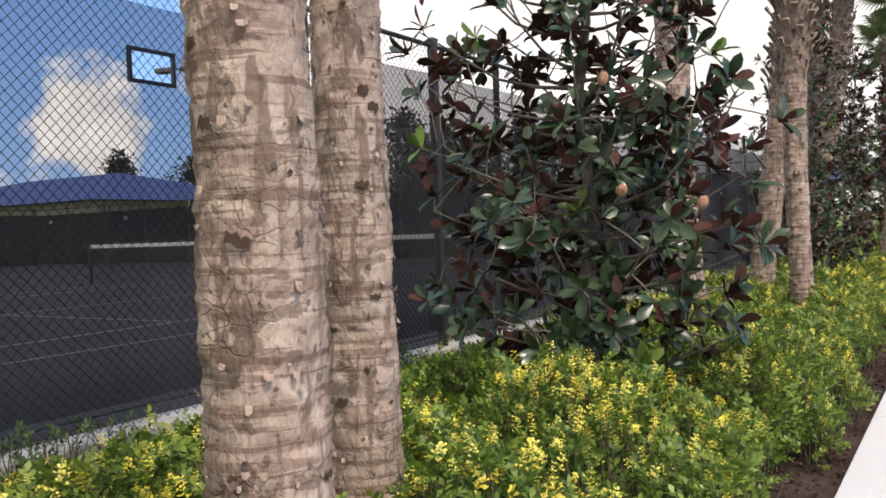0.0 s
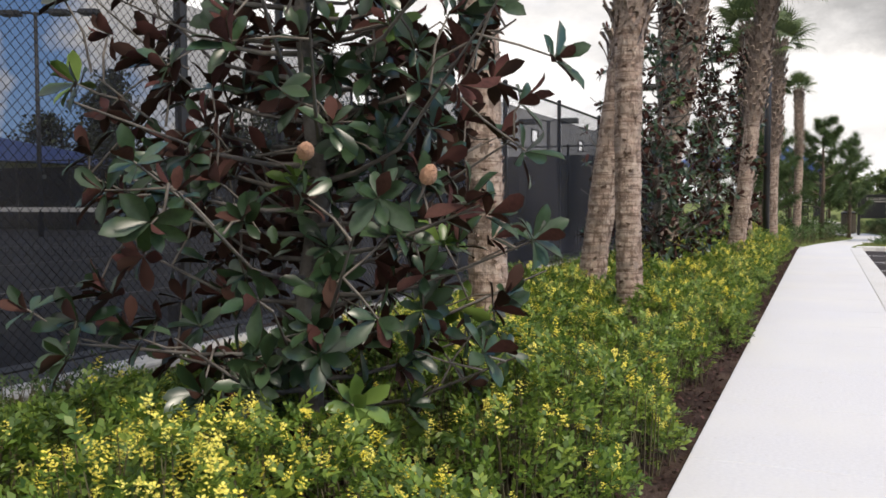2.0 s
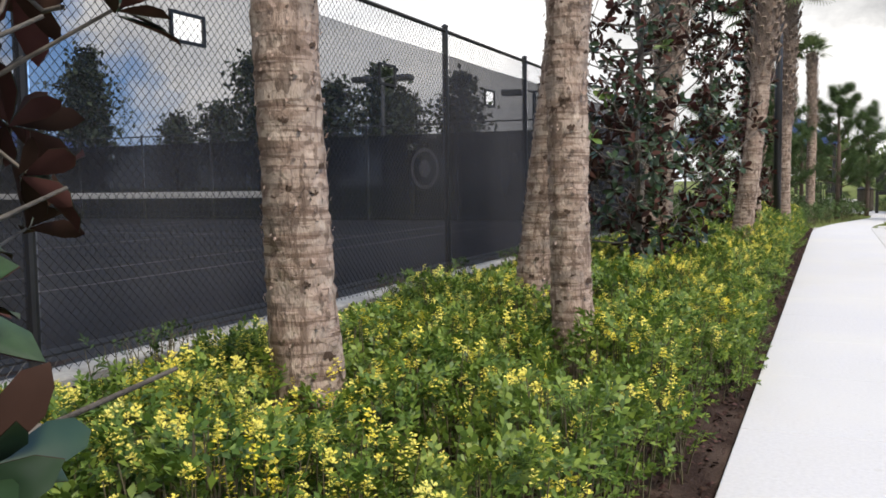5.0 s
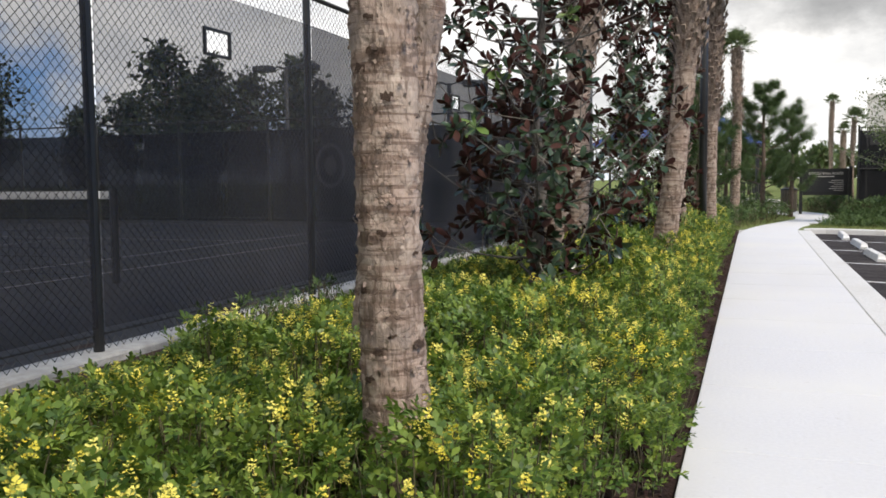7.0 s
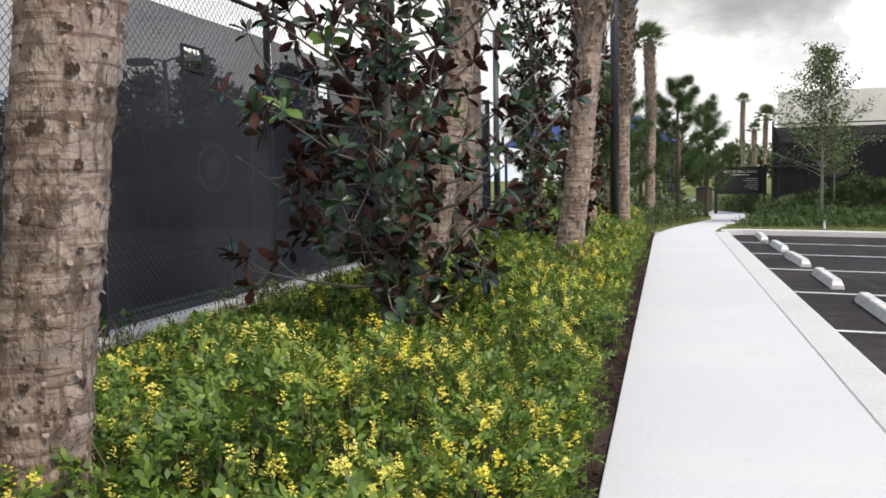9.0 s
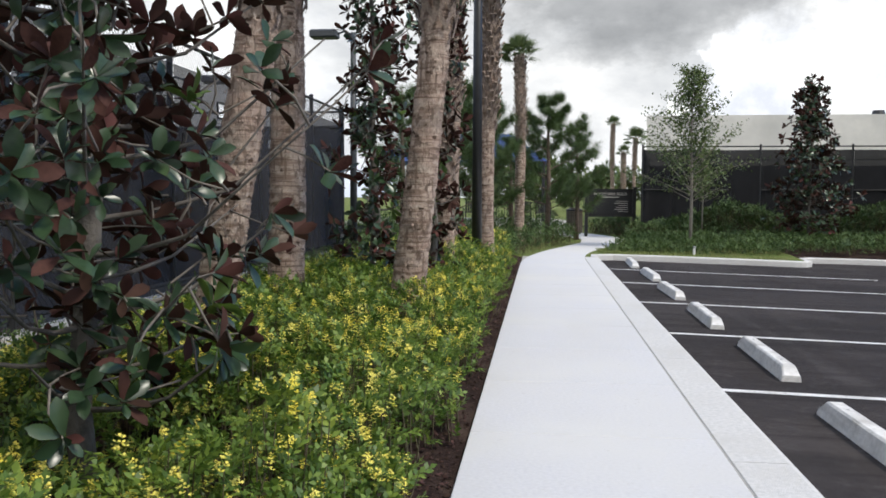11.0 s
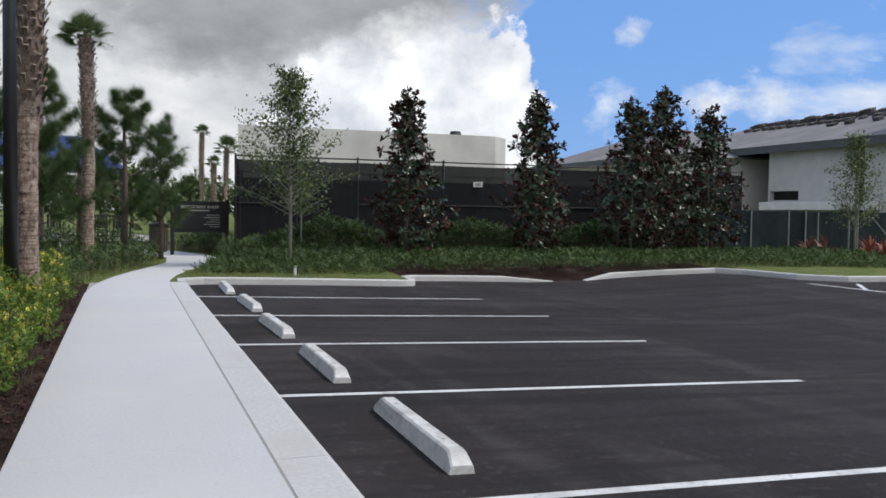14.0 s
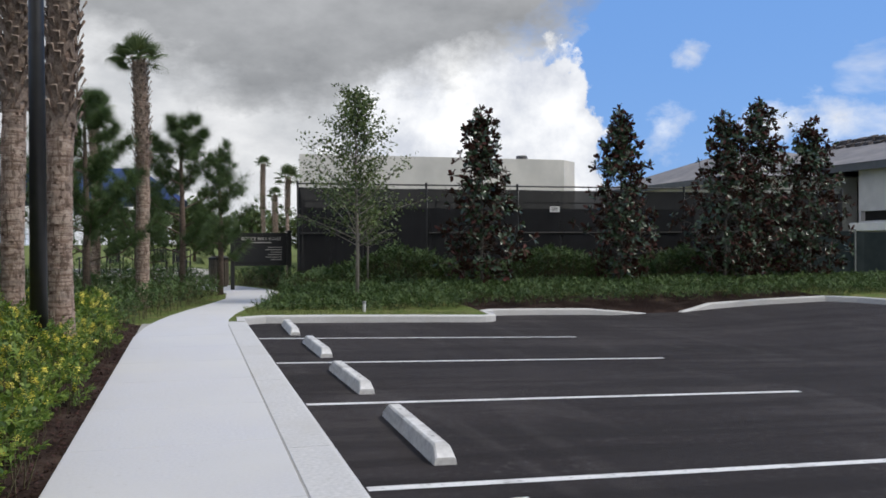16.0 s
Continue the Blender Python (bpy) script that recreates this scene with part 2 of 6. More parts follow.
MAGBACK = material("rusty leaf back", (0.046, 0.021, 0.015), (0.074, 0.035, 0.025), 9, 0.8, bump=0.0, island=0.4, spec=0.2)
MAGNEW = material("young magnolia leaf", (0.11, 0.20, 0.04), (0.17, 0.27, 0.065), 6, 0.35, bump=0.0, island=0.25, thin=0.25)
CONE = material("seed cone", (0.52, 0.30, 0.19), (0.36, 0.19, 0.115), 60, 0.85, bump=0.8, bump_scale=90)
SHRUB = material("shrub leaf", (0.085, 0.172, 0.026), (0.16, 0.25, 0.042), 2.0, 0.5, bump=0.0, island=0.55, thin=0.3)
SHRUBDARK = material("dark shrub leaf", (0.045, 0.09, 0.024), (0.07, 0.125, 0.033), 2.0, 0.7, bump=0.0, island=0.5, thin=0.2)
BLOOM = material("yellow bloom", (0.82, 0.70, 0.06), (0.84, 0.78, 0.20), 3.0, 0.6, bump=0.0, island=0.16, thin=0.25)
BLOOMPALE = material("pale bloom", (0.55, 0.52, 0.46), (0.62, 0.60, 0.55), 3.0, 0.6, bump=0.0, island=0.2)
STEM = material("shrub stem", (0.12, 0.11, 0.05), (0.08, 0.06, 0.035), 20, 0.9, bump=0.0)
PINEBARK = material("pine bark", (0.17, 0.125, 0.10), (0.09, 0.065, 0.05), 20, 0.95, bump=0.6, bump_scale=40)
NEEDLE = material("pine needle", (0.050, 0.098, 0.028), (0.085, 0.14, 0.044), 3, 0.6, bump=0.0, island=0.4, thin=0.1)
OAKLEAF = material("oak leaf", (0.075, 0.122, 0.036), (0.115, 0.16, 0.055), 3, 0.5, bump=0.0, island=0.45, thin=0.25)
OAKBARK = material("oak bark", (0.28, 0.25, 0.22), (0.18, 0.16, 0.14), 15, 0.9, bump=0.3)
TREELINE = material("distant foliage", (0.028, 0.045, 0.024), (0.045, 0.065, 0.034), 1.0, 0.8, bump=0.0, island=0.45)
STUCCO = material("white stucco", (0.72, 0.695, 0.66), (0.64, 0.62, 0.59), 2.0, 0.9, bump=0.1, stain=(0.52, 0.51, 0.49), stain_scale=0.3)
GREYWALL = material("grey rendered wall", (0.56, 0.54, 0.52), (0.46, 0.445, 0.43), 1.4, 0.9, bump=0.1, stain=(0.50, 0.485, 0.465), stain_scale=0.4)
ROOF = material("roof underlay", (0.20, 0.19, 0.195), (0.15, 0.145, 0.15), 2.5, 0.85, bump=0.1, stain=(0.25, 0.235, 0.23), stain_scale=0.5)
FASCIA = material("dark fascia", (0.075, 0.08, 0.088), (0.055, 0.06, 0.066), 3, 0.6, bump=0.0)
TILE = material("stacked roof tile", (0.055, 0.052, 0.055), (0.10, 0.085, 0.08), 6, 0.8, bump=0.2, per_object=0.4)
# interior shade put into a near-black; also the roof vent's own colour
SHADE_VENT_BLACK = material("interior shade and vent black", (0.012, 0.012, 0.014), (0.02, 0.02, 0.022), 3, 0.5, bump=0.0)
GREENROOF = material("green metal roof", (0.015, 0.05, 0.035), (0.02, 0.06, 0.042), 3, 0.5, bump=0.0)
BLUE = material("blue canvas", (0.02, 0.045, 0.16), (0.03, 0.06, 0.2), 3, 0.7, bump=0.0)
SIGNFACE = material("sign face", (0.008, 0.008, 0.009), (0.012, 0.012, 0.013), 6, 0.6, bump=0.02)
SLATE = material("sign panel", (0.016, 0.017, 0.020), (0.012, 0.013, 0.015), 6, 0.6, bump=0.02)
LETTER = material("sign letter", (0.60, 0.57, 0.54), (0.52, 0.50, 0.47), 6, 0.5, bump=0.0)
WHITE = material("white sign", (0.72, 0.72, 0.72), (0.64, 0.64, 0.64), 6, 0.6, bump=0.0)
GALV = material("galvanised steel", (0.30, 0.31, 0.31), (0.22, 0.23, 0.23), 12, 0.6, metal=0.25, bump=0.05)
LAMPGREY = material("dark lamp housing", (0.05, 0.055, 0.06), (0.035, 0.04, 0.045), 9, 0.5, bump=0.05)
EMBLEM = material("pale emblem print", (0.10, 0.10, 0.11), (0.08, 0.08, 0.09), 9, 0.9, bump=0.0)
NETTAPE = material("white net tape", (0.70, 0.70, 0.70), (0.60, 0.60, 0.60), 9, 0.8, bump=0.0)
BIN = material("bin slats", (0.10, 0.085, 0.065), (0.07, 0.06, 0.045), 12, 0.8, bump=0.1)
REDLEAF = material("red bromeliad leaf", (0.22, 0.06, 0.04), (0.30, 0.12, 0.06), 4, 0.5, bump=0.0, island=0.4)


# ---- building blocks ----
class Shape:
    """Collects vertices and faces for one mesh."""

    def __init__(self):
        self.v, self.f, self.mi = [], [], []

    def face(self, *pts, m=0):
        n = len(self.v)
        self.v += [tuple(p) for p in pts]
        self.f.append(tuple(range(n, n + len(pts))))
        self.mi.append(m)

    def box(self, x0, y0, z0, x1, y1, z1, bevel=0.0, m=0):
        b = bevel
        if not b:
            n = len(self.v)
            self.v += [(x, y, z) for z in (z0, z1) for x, y in ((x0, y0), (x1, y0), (x1, y1), (x0, y1))]
            self.f += [(n, n + 3, n + 2, n + 1), (n + 4, n + 5, n + 6, n + 7)] + [(n + i, n + (i + 1) % 4, n + 4 + (i + 1) % 4, n + 4 + i) for i in range(4)]
            self.mi += [m] * 6
            return
        rings = [(z0, b), (z0 + b, 0), (z1 - b, 0), (z1, b)]
        n = len(self.v)
        for z, i in rings:
            c = b
            self.v += [(x0 + i + c, y0 + i, z), (x1 - i - c, y0 + i, z), (x1 - i, y0 + i + c, z), (x1 - i, y1 - i - c, z),
                       (x1 - i - c, y1 - i, z), (x0 + i + c, y1 - i, z), (x0 + i, y1 - i - c, z), (x0 + i, y0 + i + c, z)]
        for k in range(3):
            self.f += [(n + 8 * k + i, n + 8 * k + (i + 1) % 8, n + 8 * k + 8 + (i + 1) % 8, n + 8 * k + 8 + i) for i in range(8)]
        self.f += [tuple(n + i for i in reversed(range(8))), tuple(n + 24 + i for i in range(8))]
        self.mi += [m] * 26

    def tube(self, pts, radii, sides=6, cap=True, m=0):
        pts = [Vector(p) for p in pts]
        if isinstance(radii, (int, float)):
            radii = [radii] * len(pts)
        n = len(self.v)
        side = None
        for i, p in enumerate(pts):
            d = (pts[min(i + 1, len(pts) - 1)] - pts[max(i - 1, 0)]).normalized()
            if side is None:
                side = d.orthogonal().normalized()
            side = (side - d * side.dot(d)).normalized()
            up = d.cross(side)
            for k in range(sides):
                a = math.tau * k / sides
                self.v.append(tuple(p + (side * math.cos(a) + up * math.sin(a)) * radii[i]))
        for i in range(len(pts) - 1):
            for k in range(sides):
                a, b = n + i * sides + k, n + i * sides + (k + 1) % sides
                self.f.append((a, b, b + sides, a + sides))
                self.mi.append(m)
        if cap:
            e = n + (len(pts) - 1) * sides
            self.f += [tuple(n + k for k in reversed(range(sides))), tuple(e + k for k in range(sides))]
            self.mi += [m, m]

    def extrude(self, outline, z0, z1, m=0):
        n, k = len(self.v), len(outline)
        self.v += [(x, y, z0) for x, y in outline] + [(x, y, z1) for x, y in outline]
        self.f += [tuple(n + i for i in reversed(range(k))), tuple(n + k + i for i in range(k))]
        self.f += [(n + i, n + (i + 1) % k, n + k + (i + 1) % k, n + k + i) for i in range(k)]
        self.mi += [m] * (k + 2)

    def mesh(self, name, smooth=False):
        me = bpy.data.meshes.new(name)
        me.from_pydata(self.v, [], self.f)
        me.polygons.foreach_set("material_index", self.mi)
        if smooth:
            me.polygons.foreach_set("use_smooth", [True] * len(self.f))
        me.update()
        return me


def part(name, shape, mats, parent=None, label="", smooth=False, at=None):
    me = shape.mesh(name, smooth) if isinstance(shape, Shape) else shape
    for m in (mats if isinstance(mats, (list, tuple)) else [mats]):
        if len(me.materials) < len(mats if isinstance(mats, (list, tuple)) else [mats]):
            me.materials.append(m)
    ob = new(name, me)
    if at is not None:
        ob.matrix_basis = at
    if parent:
        ob.parent = parent
    if label:
        ob["label"] = label
    return ob


def thing(name, label, category, at=None, group="", kind=""):
    ob = new(name)
    ob.empty_display_size = 0.2
    if at is not None:
        ob.matrix_basis = at if isinstance(at, Matrix) else Matrix.Translation(at)
    return tagged(ob, label, category, group, kind)


def structure(name, shape, mats, label, category, smooth=False):
    return tagged(part(name, shape, mats, smooth=smooth), label, category, kind="structure")


def scatter(name, template, faces, mats, pos, axes, size, mi=None, smooth=False):
    """One mesh of many small copies of a template: pos (n,3), axes (n,3,3) whose rows are its x, y and z, size (n,) or (n,3)."""
    t = np.asarray(template, float)
    size = np.asarray(size, float)
    size = size[:, None] if size.ndim == 1 else size
    v = pos[:, None, :] + np.einsum("nki,nij->nkj", t[None] * size[:, None, :], axes)
    n, k = v.shape[:2]
    loops = np.concatenate([np.asarray(f) for f in faces])
    counts = np.array([len(f) for f in faces])
    me = bpy.data.meshes.new(name)
    me.vertices.add(n * k)
    me.vertices.foreach_set("co", v.reshape(-1).astype(np.float32))
    all_loops = (loops[None] + (np.arange(n) * k)[:, None]).reshape(-1)
    me.loops.add(len(all_loops))
    me.loops.foreach_set("vertex_index", all_loops.astype(np.int32))
    all_counts = np.tile(counts, n)
    me.polygons.add(len(all_counts))
    me.polygons.foreach_set("loop_start", np.concatenate([[0], np.cumsum(all_counts)[:-1]]).astype(np.int32))
    if mi is not None:
        mi = np.asarray(mi)
        me.polygons.foreach_set("material_index", (np.tile(mi, n) if mi.ndim == 1 else mi.reshape(-1)).astype(np.int32))
    if smooth:
        me.polygons.foreach_set("use_smooth", np.ones(len(all_counts), bool))
    me.update(calc_edges=True)
    for m in mats:
        me.materials.append(m)
    return me


def unit(a):
    return a / np.maximum(np.linalg.norm(a, axis=-1, keepdims=True), 1e-9)


def axes_from(ahead, up):
    """Rows x (across), y (along the leaf), z (its face)."""
    y = unit(ahead)
    x = unit(np.cross(y, up))
    return np.stack([x, y, np.cross(x, y)], 1)


rng = np.random.default_rng(7)


def wear(m, layers):
    """Broad worn or stained areas with a shape of their own, over a material."""
    nodes, links = m.node_tree.nodes, m.node_tree.links
    bsdf = nodes["Principled BSDF"]
    out = bsdf.inputs["Base Color"].links[0].from_socket
    tc = nodes.new("ShaderNodeTexCoord")
    for scale, stretch, turn, lo, hi, colour, amount, warp in layers:
        mp, n, mr, mix = (nodes.new(k) for k in ("ShaderNodeMapping", "ShaderNodeTexNoise", "ShaderNodeMapRange", "ShaderNodeMix"))
        mp.inputs["Scale"].default_value, mp.inputs["Rotation"].default_value = stretch, (0, 0, radians(turn))
        n.inputs["Scale"].default_value, n.inputs["Detail"].default_value, n.inputs["Distortion"].default_value = scale, 6.0, warp
        mr.inputs["From Min"].default_value, mr.inputs["From Max"].default_value, mr.inputs["To Max"].default_value = lo, hi, amount
        mix.data_type = "RGBA"
        links.new(tc.outputs["Object"], mp.inputs[0])
        links.new(mp.outputs[0], n.inputs["Vector"])
        links.new(n.outputs["Fac"], mr.inputs["Value"])
        links.new(mr.outputs[0], mix.inputs["Factor"])
        links.new(out, mix.inputs[6])
        mix.inputs[7].default_value = (*colour, 1)
        out = mix.outputs[2]
    links.new(out, bsdf.inputs["Base Color"])


wear(ASPHALT, ((16.0, (1, 1, 1), 0, 0.56, 0.66, (0.075, 0.068, 0.068), 0.55, 0.0), (5.0, (0.5, 1.3, 1), 20, 0.52, 0.64, (0.024, 0.020, 0.020), 0.6, 0.4), (0.6, (0.22, 2.4, 1), 24, 0.48, 0.62, (0.022, 0.019, 0.019), 0.85, 1.4), (0.7, (1.6, 0.3, 1), -12, 0.52, 0.74, (0.082, 0.074, 0.073), 0.5, 1.0),
               (3.0, (1, 1, 1), 0, 0.62, 0.72, (0.022, 0.02, 0.02), 0.6, 0.3), (0.22, (1, 1, 1), 0, 0.45, 0.65, (0.034, 0.030, 0.031), 0.6, 0.5), (1.3, (0.12, 1.6, 1), 12, 0.56, 0.62, (0.018, 0.015, 0.015), 0.55, 0.6)))
wear(CONCRETE, ((0.8, (1, 0.5, 1), 0, 0.50, 0.75, (0.55, 0.54, 0.515), 0.5, 0.6), (14.0, (1, 1, 1), 0, 0.66, 0.72, (0.46, 0.45, 0.43), 0.5, 0.0), (90.0, (1, 0.05, 1), 0, 0.45, 0.7, (0.58, 0.58, 0.575), 0.4, 0.0)))
wear(CURB, ((5.0, (1, 1, 1), 0, 0.62, 0.74, (0.45, 0.435, 0.41), 0.4, 0.3),))
wear(WHEELSTOP, ((7.0, (1, 1, 1), 0, 0.56, 0.70, (0.40, 0.385, 0.365), 0.6, 0.3), (2.0, (1, 1, 6), 0, 0.55, 0.70, (0.33, 0.315, 0.30), 0.4, 0.2)))
wear(PAINT, ((22.0, (1, 1, 1), 0, 0.60, 0.68, (0.16, 0.155, 0.15), 0.7, 0.2),))


# ---- ground ----
def asphalt_z(x):
    return float(np.interp(x, [1.14, 6.9, 10.3, 16.5, 30.0], [-0.14, -0.32, -0.42, -0.25, -0.22]))


def bed_z(x):
    """The planting bed rises from the walk to the fence."""
    return float(np.interp(x, [-4.6, -4.2, -2.5, -0.9, -0.62], [0.30, 0.29, 0.20, 0.02, -0.03]))


WALK_L, WALK_J, WALK_R = -0.64, 0.82, 1.17
s = Shape()
s.face((-900, -900, -0.60), (900, -900, -0.60), (900, 900, -0.60), (-900, 900, -0.60))
structure("ground", s, GRASS, "flat green ground reaching the horizon", "ground")

# mulched bed, one sheet that rises to the fence
s = Shape()
xs, ys = [-4.75, -4.2, -3.6, -3.0, -2.5, -2.0, -1.5, -1.1, -0.85, -0.62], [-9 + 0.5 * i for i in range(82)]
for i in range(len(xs) - 1):
    for j in range(len(ys) - 1):
        q = [(x, y, bed_z(x) + 0.02 * noise.noise((x * 2.1, y * 2.1, 0)) * (x < -0.7)) for x, y in
             ((xs[i], ys[j]), (xs[i + 1], ys[j]), (xs[i + 1], ys[j + 1]), (xs[i], ys[j + 1]))]
        s.face(*q)
bed = structure("planting_bed", s, MULCH, "dark brown shredded mulch bed beside the walk", "mulch bed")
n = 9000
px = np.concatenate([rng.uniform(-1.35, -0.66, n), rng.uniform(-4.1, -1.3, 3000)])
py = rng.uniform(-2, 31.5, n + 3000)
ang = rng.uniform(0, math.tau, n + 3000)
pz = np.array([bed_z(x) for x in px]) + 0.012
ahead = np.stack([np.cos(ang), np.sin(ang), rng.normal(0, 0.35, len(ang))], 1)
up = unit(np.stack([rng.normal(0, 0.5, len(ang)), rng.normal(0, 0.5, len(ang)), np.ones(len(ang))], 1))
chip = [(-0.5, -1, 0), (0.5, -0.9, 0), (0.35, 1, 0.1), (-0.4, 0.8, 0), (0, 0, 0.6)]
me = scatter("mulch_chip", chip, [(0, 1, 4), (1, 2, 4), (2, 3, 4), (3, 0, 4)], [CHIP], np.stack([px, py, pz], 1), axes_from(ahead, up), rng.uniform(0.006, 0.022, n + 3000))
tagged(new("mulch", me), "loose dark brown bark mulch chips on the bed", "mulch", kind="stuff")


def walk_edge(y, side):
    """x of the walk's left (0), joint (1) and right (2) lines: straight, then a bend to the right."""
    l = float(np.interp(y, [-20, 29.5, 31, 32.5, 34, 36, 38, 41, 44, 50], [WALK_L, WALK_L, -0.55, -0.34, -0.02, 0.55, 1.05, 1.2, 0.2, -2.5]))
    r = float(np.interp(y, [-20, 31.6, 33.5, 35.2, 37, 40, 41.5, 44, 50], [WALK_J, WALK_J, 1.1, 1.5, 2.0, 2.6, 2.6, 1.9, -0.8]))
    return (l, r)[side]


slabs = thing("sidewalk", "pale broom-finished concrete sidewalk with tooled joints", "sidewalk", kind="structure")
y = -9.67
STEP = 1.5
edges = []
while y < 47:
    y1 = y + (STEP if y < 30 else 1.2)
    edges.append((y + 0.003, y1 - 0.003))
    y = y1
for a, b in edges:
    s = Shape()
    l0, l1, r0, r1 = walk_edge(a, 0), walk_edge(b, 0), walk_edge(a, 1) - 0.005, walk_edge(b, 1) - 0.005
    e = 0.004
    s.v += [(l0, a, -0.12), (r0, a, -0.12), (r1, b, -0.12), (l1, b, -0.12), (l0, a, -e), (r0, a, -e), (r1, b, -e), (l1, b, -e),
            (l0 + e, a + e, 0), (r0 - e, a + e, 0), (r1 - e, b - e, 0), (l1 + e, b - e, 0)]
    for k in (0, 4):
        s.f += [(k + i, k + (i + 1) % 4, k + 4 + (i + 1) % 4, k + 4 + i) for i in range(4)]
    s.f.append((8, 9, 10, 11))
    s.mi += [0] * 9
    part("slab", s, CONCRETE, slabs)
s = Shape()
s.face((WALK_L + 0.01, -9, -0.007), (WALK_R - 0.02, -9, -0.007), (WALK_R - 0.02, 31.6, -0.007), (WALK_L + 0.01, 31.6, -0.007))
structure("walk_base", s, STRIP, "dirt filled bed under the sidewalk joints", "joint filler")

curb = thing("kerb", "pale concrete kerb along the parking lot", "kerb", kind="structure")


def kerb_run(points, width=0.16, height=0.15, top=None):
    """A kerb with a rounded face along a line of (x, y); it follows the asphalt."""
    s = Shape()
    rings = []
    for i, (x, y) in enumerate(points):
        p, q = Vector(points[max(i - 1, 0)]), Vector(points[min(i + 1, len(points) - 1)])
        d = (q - p).normalized()
        nrm = Vector((-d.y, d.x))
        z = asphalt_z(x)
        zt = z + height if top is None else top[i]
        rings.append([(x + nrm.x * o, y + nrm.y * o, h) for o, h in ((0, z - 0.1), (0, zt - 0.03), (0.012, zt - 0.008), (0.035, zt), (width, zt), (width, z - 0.1))])
    for a, b in zip(rings, rings[1:]):
        for k in range(5):
            s.face(a[k], b[k], b[k + 1], a[k + 1])
    s.face(*rings[0])
    s.face(*reversed(rings[-1]))
    return s


y = -9.0
while y < 31.3:
    y1 = min(y + 3.05, 31.4)
    s = Shape()
    x0, x1, zb = WALK_J + 0.006, WALK_R, -0.5
    prof = [(x0, zb), (x1, zb), (x1, -0.035), (x1 - 0.012, -0.01), (x1 - 0.04, 0.0), (x0 + 0.006, 0.0), (x0, -0.006)]
    n = len(prof)
    s.v += [(x, yy, z) for yy in (y + 0.003, y1 - 0.003) for x, z in prof]
    s.f += [(i, i + n, (i + 1) % n + n, (i + 1) % n) for i in range(n)] + [tuple(range(n)), tuple(reversed(range(n, 2 * n)))]
    s.mi += [0] * (n + 2)
    part("kerb_stone", s, CURB, curb)
    y = y1

# island kerb, stepping back past the last stall, with a gap where the water drains
arc = [(6.05 + 0.55 * math.sin(a) , 33.35 - 0.55 * math.cos(a)) for a in np.linspace(0, math.pi / 2, 6)]
island = [(1.16, 31.42), (1.18, 32.25), (1.6, 32.55), (2.9, 32.72), (4.4, 32.78)] + arc + [(6.65, 34.2), (7.0, 34.55), (8.2, 34.75), (9.6, 34.8)]
part("island_kerb", kerb_run(island + [(11.05, 34.62)], top=[asphalt_z(x) + 0.15 for x, _ in island] + [asphalt_z(11.05) + 0.01]), CURB, curb)
east = [(11.95, 34.4), (13.0, 34.75), (14.6, 35.0), (16.6, 34.9), (17.0, 34.2), (17.2, 32.2), (18.0, 31.2), (20.0, 30.9), (30.0, 30.9)]
part("island_kerb", kerb_run(east, top=[asphalt_z(11.95) + 0.01] + [asphalt_z(x) + 0.15 for x, _ in east[1:]]), CURB, curb)

# asphalt lot
s = Shape()
xs = [1.13, 3.0, 5.0, 6.9, 8.6, 10.3, 13.0, 16.5, 22.0, 45.0]
for i in range(len(xs) - 1):
    for y in range(-30, 36, 3):
        s.face((xs[i], y, asphalt_z(xs[i])), (xs[i + 1], y, asphalt_z(xs[i + 1])), (xs[i + 1], y + 3, asphalt_z(xs[i + 1])), (xs[i], y + 3, asphalt_z(xs[i])))
structure("road", s, ASPHALT, "dark grey asphalt parking lot", "parking lot")

# planted island and the ground beyond the lot: from the kerb's back up to the level bed
s = Shape()
FRONT = [(1.2, 32.4), (1.6, 32.68), (2.9, 32.86), (4.4, 32.92), (6.0, 32.95), (6.45, 33.3), (6.55, 34.2), (7.0, 34.7), (8.2, 34.9), (9.6, 34.95), (11.0, 34.75), (11.95, 34.5), (13.0, 34.88), (14.6, 35.14), (16.7, 35.05), (17.15, 34.3), (17.34, 32.3), (18.05, 31.34), (20.0, 31.04), (45.0, 31.04)]
mulched = Shape()
for (xa, ya), (xb, yb) in zip(FRONT, FRONT[1:]):
    za, zb = (asphalt_z(x) + (0.135 if not 9.7 < x < 12.9 else 0.005) for x in (xa, xb))
    (mulched if 6.0 < xa < 16.7 else s).face((xa, ya, za), (xb, yb, zb), (xb, 36.6, -0.03), (xa, 36.6, -0.03))
    s.face((xa, 36.6, -0.03), (xb, 36.6, -0.03), (xb, 46, 0.0), (xa, 46, 0.0))
s.face((0.84, 31.62, -0.01), (1.12, 31.5, -0.01), (1.2, 32.4, -0.01), (1.2, 34.0, -0.01), (1.05, 33.5, -0.01))
structure("island_mulch", mulched, MULCH, "dark mulch under the groundcover behind the kerb", "mulch bed")
structure("island_lawn", s, GRASS, "short patchy lawn behind the kerb", "lawn")
s = Shape()
s.face((-60, 31.6, -0.03), (-0.3, 31.6, -0.03), (1.2, 37, -0.03), (1.2, 75, -0.03), (-60, 75, -0.03))
s.face((1.2, 44, -0.04), (60, 44, -0.04), (60, 140, -0.04), (1.2, 140, -0.04))
structure("park_lawn", s, GRASS, "green lawn of the park beyond the walk", "lawn")


